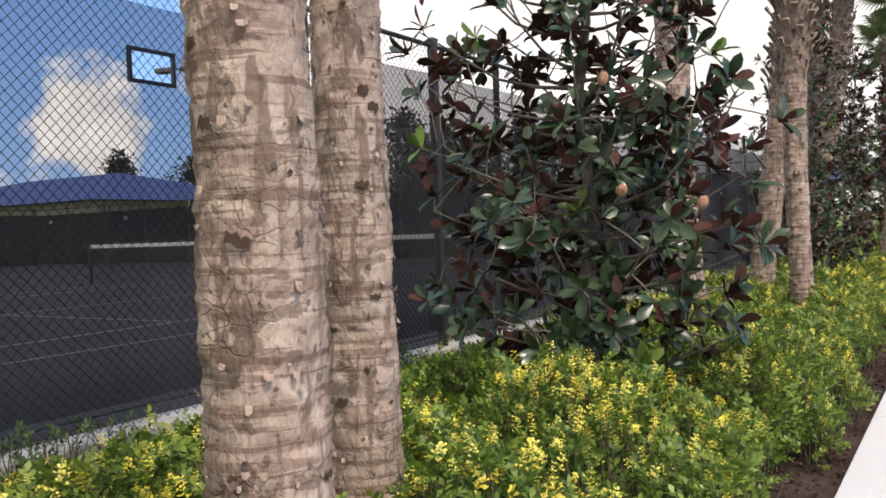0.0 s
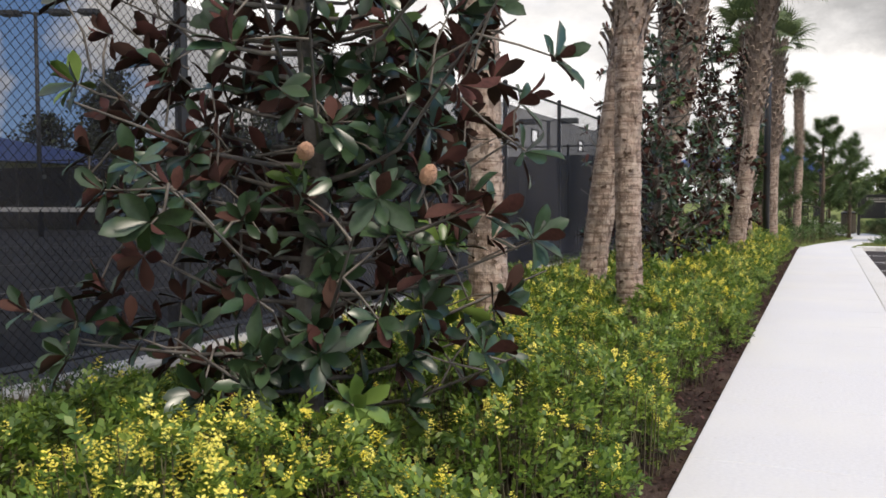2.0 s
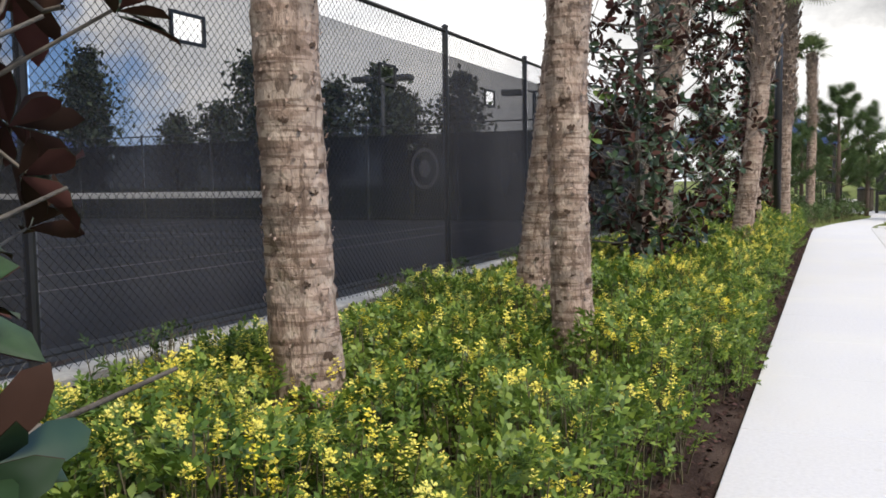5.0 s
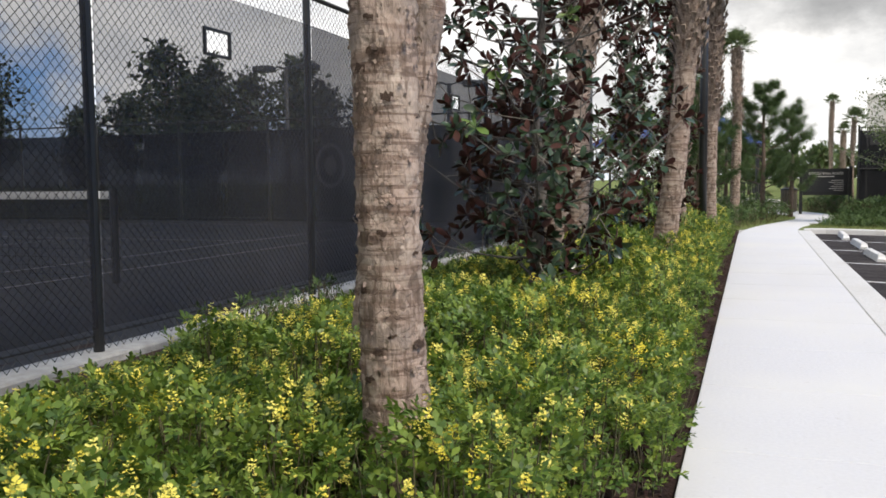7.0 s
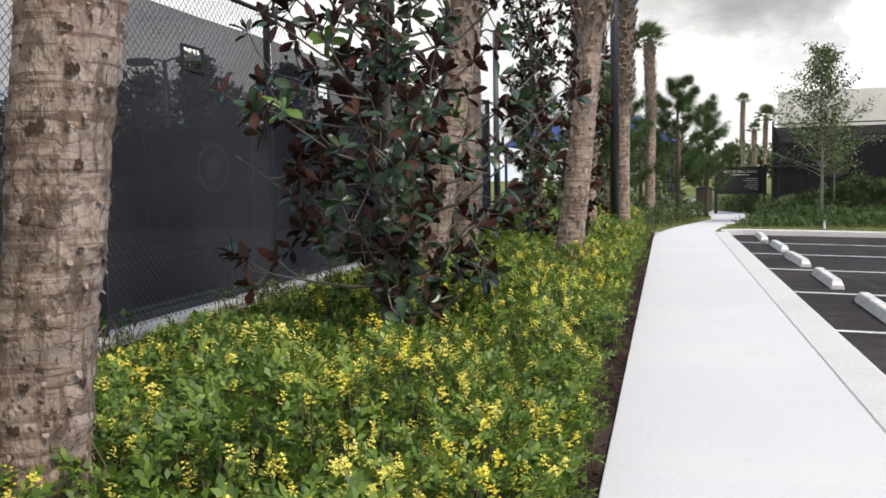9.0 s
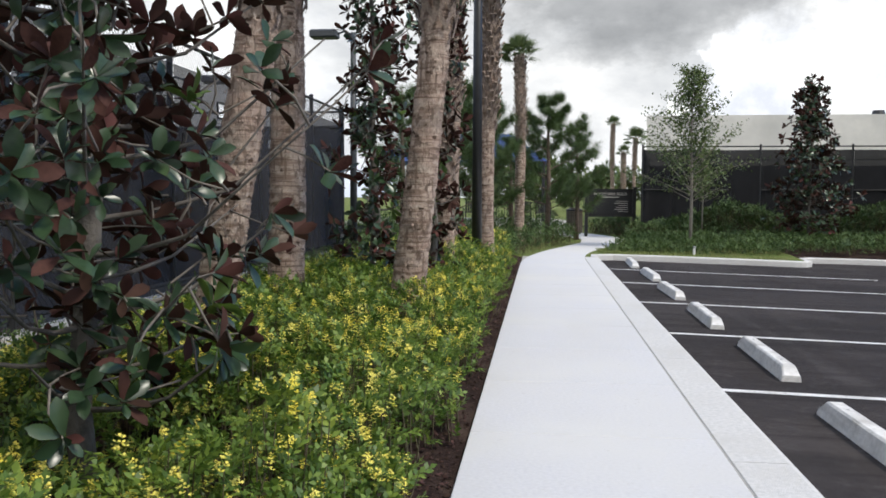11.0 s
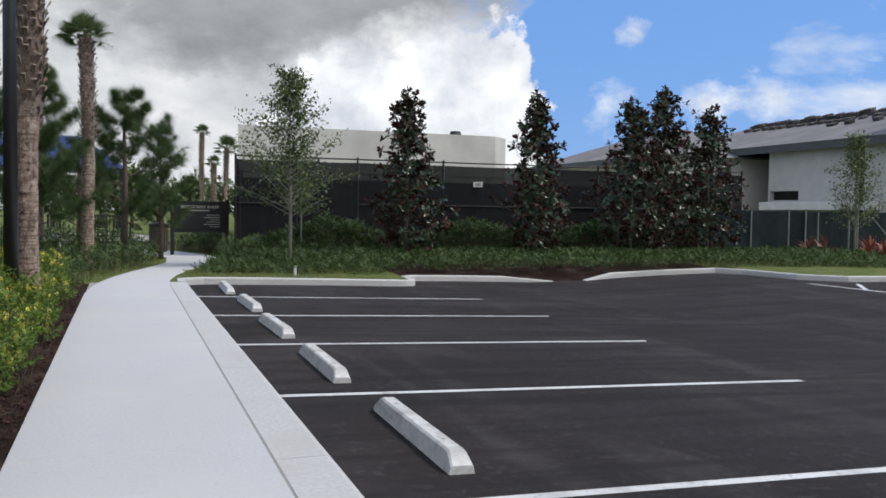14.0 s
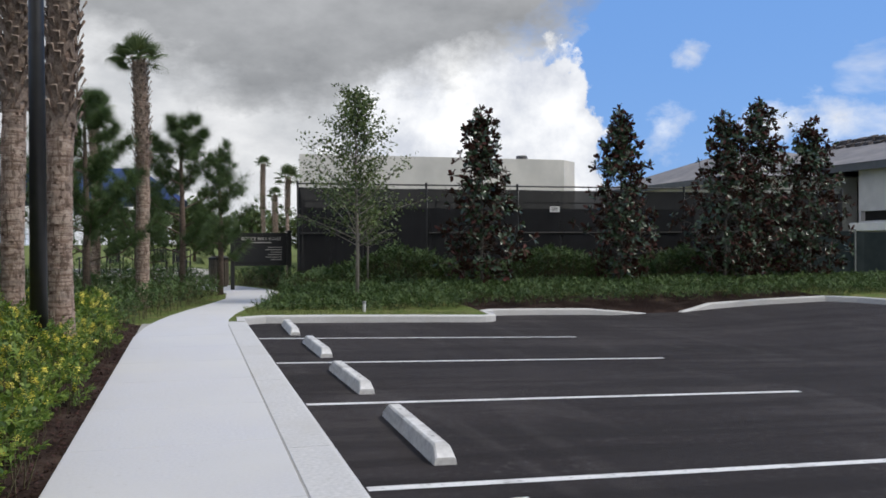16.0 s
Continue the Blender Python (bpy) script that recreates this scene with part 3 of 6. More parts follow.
# parking lines and wheel stops
def line(x0, y0, x1, y1, width=0.10):
    s = Shape()
    d = Vector((x1 - x0, y1 - y0)).normalized()
    nx, ny = -d.y * width / 2, d.x * width / 2
    n = max(2, int(abs(x1 - x0) / 0.8))
    for i in range(n):
        p, q = i / n, (i + 1) / n
        ax, ay, bx, by = x0 + (x1 - x0) * p, y0 + (y1 - y0) * p, x0 + (x1 - x0) * q, y0 + (y1 - y0) * q
        s.face(*[(x, yy, asphalt_z(x) + 0.004) for x, yy in ((ax - nx, ay - ny), (bx - nx, by - ny), (bx + nx, by + ny), (ax + nx, ay + ny))])
    return s


LINES_Y = [17.85 + 2.985 * k for k in range(-6, 5)]
for y in LINES_Y:
    tagged(part("parking_line", line(1.26, y, 6.9, y + 0.0), PAINT), "white painted parking stall line on the asphalt", "road marking", "parking stall lines", "structure")
for a, b, c, d in ((16.5, 31.0, 16.4, 23.0), (16.45, 29.1, 17.7, 30.6), (16.45, 27.6, 19.1, 30.75), (16.45, 26.0, 20.6, 30.75), (16.45, 24.4, 22.1, 30.75)):
    tagged(part("hatch_line", line(a, b, c, d), PAINT), "white painted hatching line on the asphalt", "road marking", "hatched bay", "structure")


def wheel_stop():
    s = Shape()
    L, W, T, H = 1.83 / 2, 0.085, 0.058, 0.13
    secs = [(-L, 0.055), (-L + 0.10, H - 0.01), (-L + 0.13, H), (L - 0.13, H), (L - 0.10, H - 0.01), (L, 0.055)]
    n0 = len(s.v)
    for y, h in secs:
        w = W - (W - T) * h / H
        s.v += [(-W, y, 0), (-w - 0.004, y, h - 0.014), (-w + 0.012, y, h), (w - 0.012, y, h), (w + 0.004, y, h - 0.014), (W, y, 0)]
    for i in range(len(secs) - 1):
        s.f += [(n0 + 6 * i + k, n0 + 6 * i + k + 1, n0 + 6 * i + k + 7, n0 + 6 * i + k + 6) for k in range(5)]
        s.mi += [0] * 5
    s.f += [tuple(n0 + k for k in range(6)), tuple(n0 + 6 * (len(secs) - 1) + k for k in reversed(range(6)))]
    s.mi += [0, 0]
    ob = thing("wheel_stop", "pale precast concrete wheel stop on the asphalt", "wheel stop", group="wheel stops")
    part("block", s, WHEELSTOP, ob)
    for y in (-0.55, 0.55):
        p = Shape()
        p.tube([(0, y, H - 0.004), (0, y, H + 0.002)], 0.012, 8)
        part("anchor_pin", p, GALV, ob, "rusty steel anchor pin")
    return ob


stop = wheel_stop()
STOPS = [(1.95, y + 1.42) for y in LINES_Y]
for i, (x, y) in enumerate(STOPS):
    m = pose(x + 0.03 * math.sin(i * 2.3), y, asphalt_z(x), 0, 1.9, 1.2 * math.sin(i * 1.7))
    if i == 0:
        stop.matrix_basis = m
    else:
        copy_thing(stop, m)


# ---- court and its fence ----
CZ, FX, FTOP, FY1 = 0.30, -4.3, 3.19, 28.3
s = Shape()
s.box(-45, -14, 0.0, FX - 0.1, FY1, CZ)
structure("court", s, COURT, "dark court surface with white lines", "tennis court")
for a in ((-8.0, 2.7, -8.0, 26.5), (-9.37, 2.7, -9.37, 26.5), (-17.6, 2.7, -17.6, 26.5), (-18.97, 2.7, -18.97, 26.5), (-9.37, 8.2, -17.6, 8.2), (-9.37, 21.0, -17.6, 21.0),
          (-8.0, 2.7, -18.97, 2.7), (-8.0, 26.5, -18.97, 26.5), (-13.5, 8.2, -13.5, 21.0)):
    x0, y0, x1, y1 = a
    s = Shape()
    s.box(min(x0, x1) - 0.025, min(y0, y1) - 0.025, CZ - 0.01, max(x0, x1) + 0.025, max(y0, y1) + 0.025, CZ + 0.004)
    tagged(part("court_line", s, COURTLINE), "white painted court line", "court line", "court lines", "structure")
s = Shape()
s.box(FX - 0.14, -9, 0.05, FX + 0.16, FY1 + 0.2, 0.345, 0.012)
structure("mow_strip", s, STRIP, "weathered pale concrete footing strip under the fence", "concrete strip")

# tennis net
net = thing("tennis_net", "black tennis net with a white tape across the court", "tennis net", (-13.5, 14.6, CZ))
for x in (-6.4, 6.4):
    p = Shape()
    p.tube([(x, 0, 0), (x, 0, 1.07)], 0.045, 10)
    part("net_post", p, BLACK, net)
p = Shape()
p.box(-6.36, -0.03, 0.95, 6.36, 0.03, 1.04, 0.006)
part("tape", p, NETTAPE, net, "white canvas tape")
p = Shape()
for i in range(128):
    x = -6.36 + i * 0.1
    p.box(x - 0.002, -0.002, 0.05, x + 0.002, 0.002, 0.95)
for i in range(9):
    z = 0.08 + i * 0.1
    p.box(-6.36, -0.002, z - 0.002, 6.36, 0.002, z + 0.002)
part("netting", p, WIRE, net)


def chain_link(x0, x1, z0, z1, pitch=0.072, r=0.0024):
    """Two families of diagonal wires filling x0..x1, z0..z1 in the local xz plane."""
    s = Shape()
    h = z1 - z0
    k = x0 - h
    while k < x1:
        for sgn in (1, -1):
            a, b = (k, k + h) if sgn > 0 else (k + h, k)
            za, zb = z0, z1
            pa, pb = [a, za], [b, zb]
            # clip to the bay
            for p, q in ((pa, pb), (pb, pa)):
                lim = min(max(p[0], x0), x1)
                if lim != p[0]:
                    f = (lim - p[0]) / (q[0] - p[0])
                    p[1] += (q[1] - p[1]) * f
                    p[0] = lim
            if abs(pa[0] - pb[0]) < 0.005 or not (x0 - 1e-6 <= pa[0] <= x1 + 1e-6) or not (x0 - 1e-6 <= pb[0] <= x1 + 1e-6):
                continue
            o = 0.0015 * sgn
            n = len(s.v)
            for (x, z) in (pa, pb):
                s.v += [(x - r, o, z), (x + r, o + r, z), (x + r, o - r, z)]
            s.f += [(n, n + 1, n + 4, n + 3), (n + 1, n + 2, n + 5, n + 4), (n + 2, n, n + 3, n + 5)]
            s.mi += [0] * 3
        k += pitch
    return s


def screen_sheet(x0, x1, z0, z1, hole=None, sag=0.02):
    """Screen fabric laced into a bay, a little slack, with a vent hole where the bay has one."""
    s = Shape()
    nx = 10
    hs = sorted({z0, z1} | ({hole[1], hole[3]} if hole else set()))
    xs = sorted({x0 + (x1 - x0) * i / nx for i in range(nx + 1)} | ({hole[0], hole[2]} if hole else set()))

    def pt(x, z):
        u = (x - x0) / (x1 - x0)
        return (x, -0.03 - sag * abs(math.sin(u * math.pi * 4)) * 0.5, z - 0.012 * math.sin(u * math.pi) * (z > z1 - 0.01))
    for a, b in zip(xs, xs[1:]):
        for c, d in zip(hs, hs[1:]):
            if hole and a >= hole[0] - 1e-6 and b <= hole[2] + 1e-6 and c >= hole[1] - 1e-6 and d <= hole[3] + 1e-6:
                continue
            s.face(pt(a, c), pt(b, c), pt(b, d), pt(a, d))
    return s


def fence_run(name, label, at, posts, holes, top, z0=0.33, screen=SCREEN, links=True, thick=(), mid=True, bottom=0.17, close=(), drop=0.30):
    """Posts along local x; a chain-link bay with its screen between each two."""
    f = thing(name, label, "fence", at, kind="structure")
    for x in posts:
        p = Shape()
        r = 0.05 if x in thick else 0.036
        p.tube([(x, 0, z0 - 0.2), (x, 0, top + 0.02)], r, 10)
        p.tube([(x, 0, top + 0.02), (x, 0, top + 0.035), (x, 0, top + 0.055)], [r * 1.15, r * 1.15, r * 0.4], 10)
        part("post", p, BLACK, f, smooth=False)
    for a, b in zip(posts, posts[1:]):
        p = Shape()
        p.tube([(a, 0, top - 0.025), (b, 0, top - 0.025)], 0.024, 8)
        part("top_rail", p, BLACK, f)
        if mid:
            p = Shape()
            p.tube([(a, 0.012, z0 + 0.12), (b, 0.012, z0 + 0.12)], 0.008, 6)
            part("bottom_wire", p, BLACK, f)
        if links:
            part("chain_link", chain_link(a + 0.02, b - 0.02, z0 + 0.02, top - 0.03), WIRE, f)
        hole = next((h for h in holes if a < h[0] < b), None)
        if screen:
            fabric = screen
            # bays past each start take fabric with the view-angle dimming in it
            for start, dimmed in close:
                fabric = dimmed if a > start else fabric
            part("windscreen", screen_sheet(a + 0.03, b - 0.03, z0 + bottom, top - drop, hole), fabric, f, "black see-through mesh windscreen")
        if hole and screen:
            x0, za, x1, zb = hole
            w = 0.022
            p = Shape()
            for bx in ((x0 - w, za - w, x1 + w, za), (x0 - w, zb, x1 + w, zb + w), (x0 - w, za, x0, zb), (x1, za, x1 + w, zb)):
                p.box(bx[0], -0.045, bx[1], bx[2], -0.022, bx[3])
            part("vent_binding", p, BLACK, f, "black binding round a vent hole")
    for x in thick:
        p = Shape()
        p.box(x - 0.05, 0.04, z0 + 0.16, x + 0.07, 0.13, z0 + 0.36, 0.01)
        part("latch_box", p, BLACK, f, "black gate latch box")
    return f


NEAR_POSTS = [-6.6, -3.7, -0.75, 2.2, 5.1, 6.94, 8.2, 11.12, 14.02, 16.87, 19.85, 22.85, 25.8, 28.25]
# vent holes along the fence: about 0.33 m wide at head height and above
HOLES = [(y, 2.42, y + 0.31, 2.59) for y in (0.55, 3.47, 9.4, 12.35, 15.2, 18.1, 21.2, 24.2)]
fence_run("court_fence", "black chain-link fence with see-through black windscreen", pose(FX, 0, 0, 0, 0, 90), NEAR_POSTS, HOLES, FTOP, thick=(6.94,), close=((5.0, SCREEN_DARK), (8.0, SCREEN_MID), (14.0, SCREEN_GRAZING)))
END = fence_run("court_fence_end", "black chain-link fence closing the court's end", pose(FX, FY1, 0, 0, 0, 180), [0.05] + [3.0 * k for k in range(1, 14)],
          [(3.0 * k + 1.3, 2.42, 3.0 * k + 1.61, 2.59) for k in range(0, 13, 2)], FTOP, links=False, screen=SCREEN_FAR, bottom=-0.02, z0=0.28)
fence_run("court_fence_west", "black screened fence on the far side of the court", pose(-42, -14, 0, 0, 0, 90), [3.2 * k for k in range(0, 14)], [], FTOP, links=False, screen=SCREEN_FAR, bottom=-0.02, z0=0.28)


# ---- plants ----
def palm_bark(m):
    """Rings of leaf scars and dark weathered bands over the fibres."""
    nt = m.node_tree
    nodes, links = nt.nodes, nt.links
    bsdf = nodes["Principled BSDF"]
    old = bsdf.inputs["Base Color"].links[0].from_socket
    tc = nodes.new("ShaderNodeTexCoord")
    out = old
    for scale, stretch, lo, hi, colour, amount in ((3.2, (0.8, 0.8, 8.0), 0.53, 0.585, (0.22, 0.15, 0.115), 0.7), (6.5, (0.35, 0.35, 8.0), 0.56, 0.59, (0.14, 0.09, 0.068), 0.7), (5.0, (2.0, 2.0, 3.0), 0.54, 0.66, (0.56, 0.465, 0.385), 0.6),
                                                   (30.0, (1.0, 1.0, 0.12), 0.55, 0.63, (0.15, 0.105, 0.08), 0.75), (2.4, (1.0, 1.0, 1.8), 0.56, 0.62, (0.21, 0.175, 0.15), 0.55),
                                                   (7.0, (1.0, 1.0, 2.0), 0.60, 0.62, (0.13, 0.092, 0.072), 0.65), (13.0, (1.0, 1.0, 0.45), 0.60, 0.62, (0.12, 0.085, 0.066), 0.7)):
        mp, n, mr, mix = (nodes.new(k) for k in ("ShaderNodeMapping", "ShaderNodeTexNoise", "ShaderNodeMapRange", "ShaderNodeMix"))
        mp.inputs["Scale"].default_value = stretch
        n.inputs["Scale"].default_value, n.inputs["Detail"].default_value = scale, 8.0
        mr.inputs["From Min"].default_value, mr.inputs["From Max"].default_value, mr.inputs["To Max"].default_value = lo, hi, amount
        mix.data_type = "RGBA"
        links.new(tc.outputs["Object"], mp.inputs[0])
        links.new(mp.outputs[0], n.inputs["Vector"])
        links.new(n.outputs["Fac"], mr.inputs["Value"])
        links.new(mr.outputs[0], mix.inputs["Factor"])
        links.new(out, mix.inputs[6])
        mix.inputs[7].default_value = (*colour, 1)
        out = mix.outputs[2]
    # blocky fissures between the fibres
    mp, vo, mr, mix, wob, add = (nodes.new(k) for k in ("ShaderNodeMapping", "ShaderNodeTexVoronoi", "ShaderNodeMapRange", "ShaderNodeMix", "ShaderNodeTexNoise", "ShaderNodeVectorMath"))
    mp.inputs["Scale"].default_value = (1.0, 1.0, 1.35)
    wob.inputs["Scale"].default_value, wob.inputs["Detail"].default_value = 9.0, 4.0
    add.operation, add.inputs[1].default_value = "MULTIPLY_ADD", (0.12, 0.12, 0.05)
    links.new(tc.outputs["Object"], wob.inputs["Vector"])
    links.new(wob.outputs["Color"], add.inputs[0])
    links.new(tc.outputs["Object"], add.inputs[2])
    links.new(add.outputs[0], mp.inputs[0])
    vo.feature, vo.inputs["Scale"].default_value = "DISTANCE_TO_EDGE", 15.0
    links.new(mp.outputs[0], vo.inputs["Vector"])
    mr.inputs["From Min"].default_value, mr.inputs["From Max"].default_value, mr.inputs["To Min"].default_value, mr.inputs["To Max"].default_value = 0.0, 0.035, 0.30, 0.0
    links.new(vo.outputs["Distance"], mr.inputs["Value"])
    patch = nodes.new("ShaderNodeTexNoise")
    patch.inputs["Scale"].default_value = 4.0
    links.new(tc.outputs["Object"], patch.inputs["Vector"])
    pm, mul = nodes.new("ShaderNodeMapRange"), nodes.new("ShaderNodeMath")
    pm.inputs["From Min"].default_value, pm.inputs["From Max"].default_value = 0.40, 0.62
    mul.operation = "MULTIPLY"
    links.new(patch.outputs["Fac"], pm.inputs["Value"])
    links.new(pm.outputs[0], mul.inputs[0])
    links.new(mr.outputs[0], mul.inputs[1])
    mix.data_type = "RGBA"
    links.new(mul.outputs[0], mix.inputs["Factor"])
    links.new(out, mix.inputs[6])
    mix.inputs[7].default_value = (0.10, 0.07, 0.052, 1)
    links.new(mix.outputs[2], bsdf.inputs["Base Color"])
    crack = nodes.new("ShaderNodeBump")
    crack.invert = True
    crack.inputs["Strength"].default_value, crack.inputs["Distance"].default_value = 0.9, 0.012
    links.new(mul.outputs[0], crack.inputs["Height"])
    links.new(bsdf.inputs["Normal"].links[0].from_socket, crack.inputs["Normal"])
    links.new(crack.outputs[0], bsdf.inputs["Normal"])


palm_bark(TRUNK)


def fan_template(blades=22):
    v, f = [], []
    # stalk
    v += [(-0.012, -0.55, 0), (0.012, -0.55, 0), (0.010, 0, 0.01), (-0.010, 0, 0.01)]
    f.append((0, 1, 2, 3))
    for i in range(blades):
        a = radians(-118 + 236 * i / (blades - 1))
        L = 0.62 * (0.75 + 0.25 * math.cos(a))
        d, c = (math.sin(a), math.cos(a)), (math.cos(a), -math.sin(a))
        n = len(v)
        w = 0.026
        v += [(0, 0, 0), (d[0] * L * 0.45 + c[0] * w, d[1] * L * 0.45 + c[1] * w, 0.02), (d[0] * L * 0.45 - c[0] * w, d[1] * L * 0.45 - c[1] * w, 0.035),
              (d[0] * L * 0.8 + c[0] * w * 0.5, d[1] * L * 0.8 + c[1] * w * 0.5, -0.03), (d[0] * L * 0.8 - c[0] * w * 0.5, d[1] * L * 0.8 - c[1] * w * 0.5, -0.02),
              (d[0] * L, d[1] * L, -0.16)]
        f += [(n, n + 1, n + 2), (n + 1, n + 3, n + 4, n + 2), (n + 3, n + 5, n + 4)]
    return v, f


SHARED = {}


def pieces(name, temp, faces, mat, pos, ax, dims, parent):
    """Alike pieces as objects of their own on one mesh."""
    if name not in SHARED:
        SHARED[name] = scatter(name, temp, faces, [mat], np.zeros((1, 3)), np.eye(3)[None], np.ones(1))
    for i in range(len(pos)):
        o = new(name, SHARED[name])
        o.parent = parent
        o.matrix_basis = Matrix([[*(ax[i][:, r] * dims[i]), pos[i][r]] for r in range(3)] + [[0, 0, 0, 1]])


def palm(label, x, y, r, lean=(0, 0), top=5.0, boots=None, rings=150, crown=True, group="sabal palms", scale=1.0, seed=0):
    z0 = bed_z(x) if x < -0.7 and y < 31 else 0.0
    g = np.random.default_rng(100 + seed)
    ob = thing("palm_tree", label, "palm tree", (x, y, z0), group)
    h = top - z0

    def centre(z):
        k = z - 1.0
        return np.array([lean[0] * k + 0.03 * math.sin(z * 0.9 + seed), lean[1] * k + 0.02 * math.cos(z * 1.1 + seed), z])

    s = Shape()
    sides = 30 if rings > 100 else 14
    rough = 1.0
    for i in range(rings + 1):
        z = -0.15 + (h + 0.15) * i / rings
        c = centre(z)
        flare = 1 + 0.30 * math.exp(-max(z, 0) * 3.2) + 0.05 * math.sin(z * 1.7 + seed)
        for k in range(sides):
            a = math.tau * k / sides
            ca, sa = math.cos(a), math.sin(a)
            w = noise.noise((ca * 1.1 + seed * 9, sa * 1.1, z * 3.0))
            ridge = noise.noise((ca * 1.4 + 40 + seed, sa * 1.4, z * 17 + 2.0 * w))
            fine = noise.noise((ca * 5 + seed, sa * 5, z * 34))
            d = 0.010 * w + 0.0075 * (1 - abs(ridge) * 2.8) + 0.012 * fine - 0.006
            s.v.append((c[0] + ca * (r * flare + d), c[1] + sa * (r * flare + d), z))
    for i in range(rings):
        for k in range(sides):
            a, b = i * sides + k, i * sides + (k + 1) % sides
            s.f.append((a, b, b + sides, a + sides))
            s.mi.append(0)
    s.f.append(tuple(rings * sides + k for k in range(sides)))
    s.mi.append(0)
    part("trunk", s, TRUNK, ob, smooth=True)
    zmax = (boots - z0) if boots else h
    if rings > 100:
        # peeling flakes and dark leaf scars on the bark
        for nm, n, mat, size, temp, faces in (
                ("flaking_bark", 800, FLAKE, (0.006, 0.019), [(-0.5, 0, 0.05), (0.5, 0, 0.05), (-0.6, 0.6, 0.16), (0.4, 0.5, 0.12), (-0.15, 1, 0.5), (0.3, 0.8, 0.34), (-0.5, 0, -0.25), (0.5, 0, -0.25)],
                 [(0, 1, 3, 2), (2, 3, 5, 4), (6, 7, 1, 0)]),
                ("leaf_scar", 70, SCAR, (0.012, 0.030), [(-1, -0.35, -0.3), (-0.55, -0.5, -0.1), (-0.3, -0.2, -0.02), (0.1, -0.6, 0.0), (0.45, -0.3, -0.06), (0.95, -0.45, -0.3), (0.9, 0.4, -0.3), (0.3, 0.3, -0.02), (-0.2, 0.55, -0.02), (-0.9, 0.35, -0.3)], [(0, 1, 2, 9), (2, 3, 4, 7), (2, 7, 8, 9), (4, 5, 6, 7)])):
            zz = g.uniform(0.0, zmax, n)
            aa = g.uniform(0, math.tau, n)
            cc = np.array([centre(z) for z in zz])
            fl = 1 + 0.30 * np.exp(-zz * 3.2) + 0.05 * np.sin(zz * 1.7 + seed)
            out = np.stack([np.cos(aa), np.sin(aa), np.zeros(n)], 1)
            pos = cc + out * (r * fl + (0.006 if nm == "flaking_bark" else 0.004))[:, None]
            upv = np.tile([0.0, 0, 1], (n, 1)) * np.where(g.random(n) < 0.6, 1, -1)[:, None] + g.normal(0, 0.25, (n, 3))
            ax = axes_from(upv - out * np.sum(upv * out, 1)[:, None], out)
            sz = g.uniform(*size, n)
            dims = np.stack([sz * g.uniform(0.5, 1.3, n), sz * g.uniform(0.7, 1.3, n), np.minimum(sz, 0.018)], 1)
            if nm == "leaf_scar":
                pieces(nm, temp, faces, mat, pos, ax, dims, ob)
            else:
                part(nm, scatter(nm, temp, faces, [mat], pos, ax, dims), [mat], ob)["kind"] = "stuff"
    if boots:
        # split leaf bases criss-crossing up the trunk
        n = int((top - boots) * 62)
        k = np.arange(n)
        zz = (boots - z0) + (top - boots) * k / n
        aa = k * 2.39996 + g.normal(0, 0.1, n)
        cc = np.array([centre(z) for z in zz])
        out = np.stack([np.cos(aa), np.sin(aa), np.zeros(n)], 1)
        temp = [(-0.14, -0.06, 0.0), (-0.075, -0.04, 0.02), (-0.035, 0.2, 0.035), (0.035, 0.2, 0.035), (0.075, -0.04, 0.02), (0.14, -0.06, 0.0), (-0.045, 0.36, 0.075), (0.045, 0.36, 0.075), (0, 0.13, 0.035), (-0.04, 0.34, 0.10), (0.04, 0.34, 0.10)]
        faces = [(0, 1, 8, 2), (4, 5, 3, 8), (2, 8, 3, 7, 6), (6, 7, 10, 9), (2, 6, 9), (3, 10, 7)]
        ax = axes_from(np.tile([0.0, 0, 1.0], (n, 1)) + out * 0.12 + g.normal(0, 0.06, (n, 3)), out)
        sz = g.uniform(0.8, 1.15, n) * scale
        pieces("boot", temp, faces, BOOT, cc + out * (r * 0.98), ax, np.stack([sz, sz, sz], 1), ob)
    if crown:
        v, f = fan_template()
        n = 26
        k = np.arange(n)
        el = np.linspace(-12, 86, n)
        az = k * 2.39996
        el_r = np.radians(el + g.normal(0, 6, n))
        ahead = np.stack([np.cos(az) * np.cos(el_r), np.sin(az) * np.cos(el_r), np.sin(el_r)], 1)
        ax = axes_from(ahead, np.tile([0.0, 0, 1.0], (n, 1)) + g.normal(0, 0.2, (n, 3)))
        base = centre(h)
        part("fronds", scatter("fronds", v, f, [FROND], base + ahead * 0.62 * scale, ax, g.uniform(0.85, 1.2, n) * scale), [FROND], ob, "green fan fronds")
    return ob


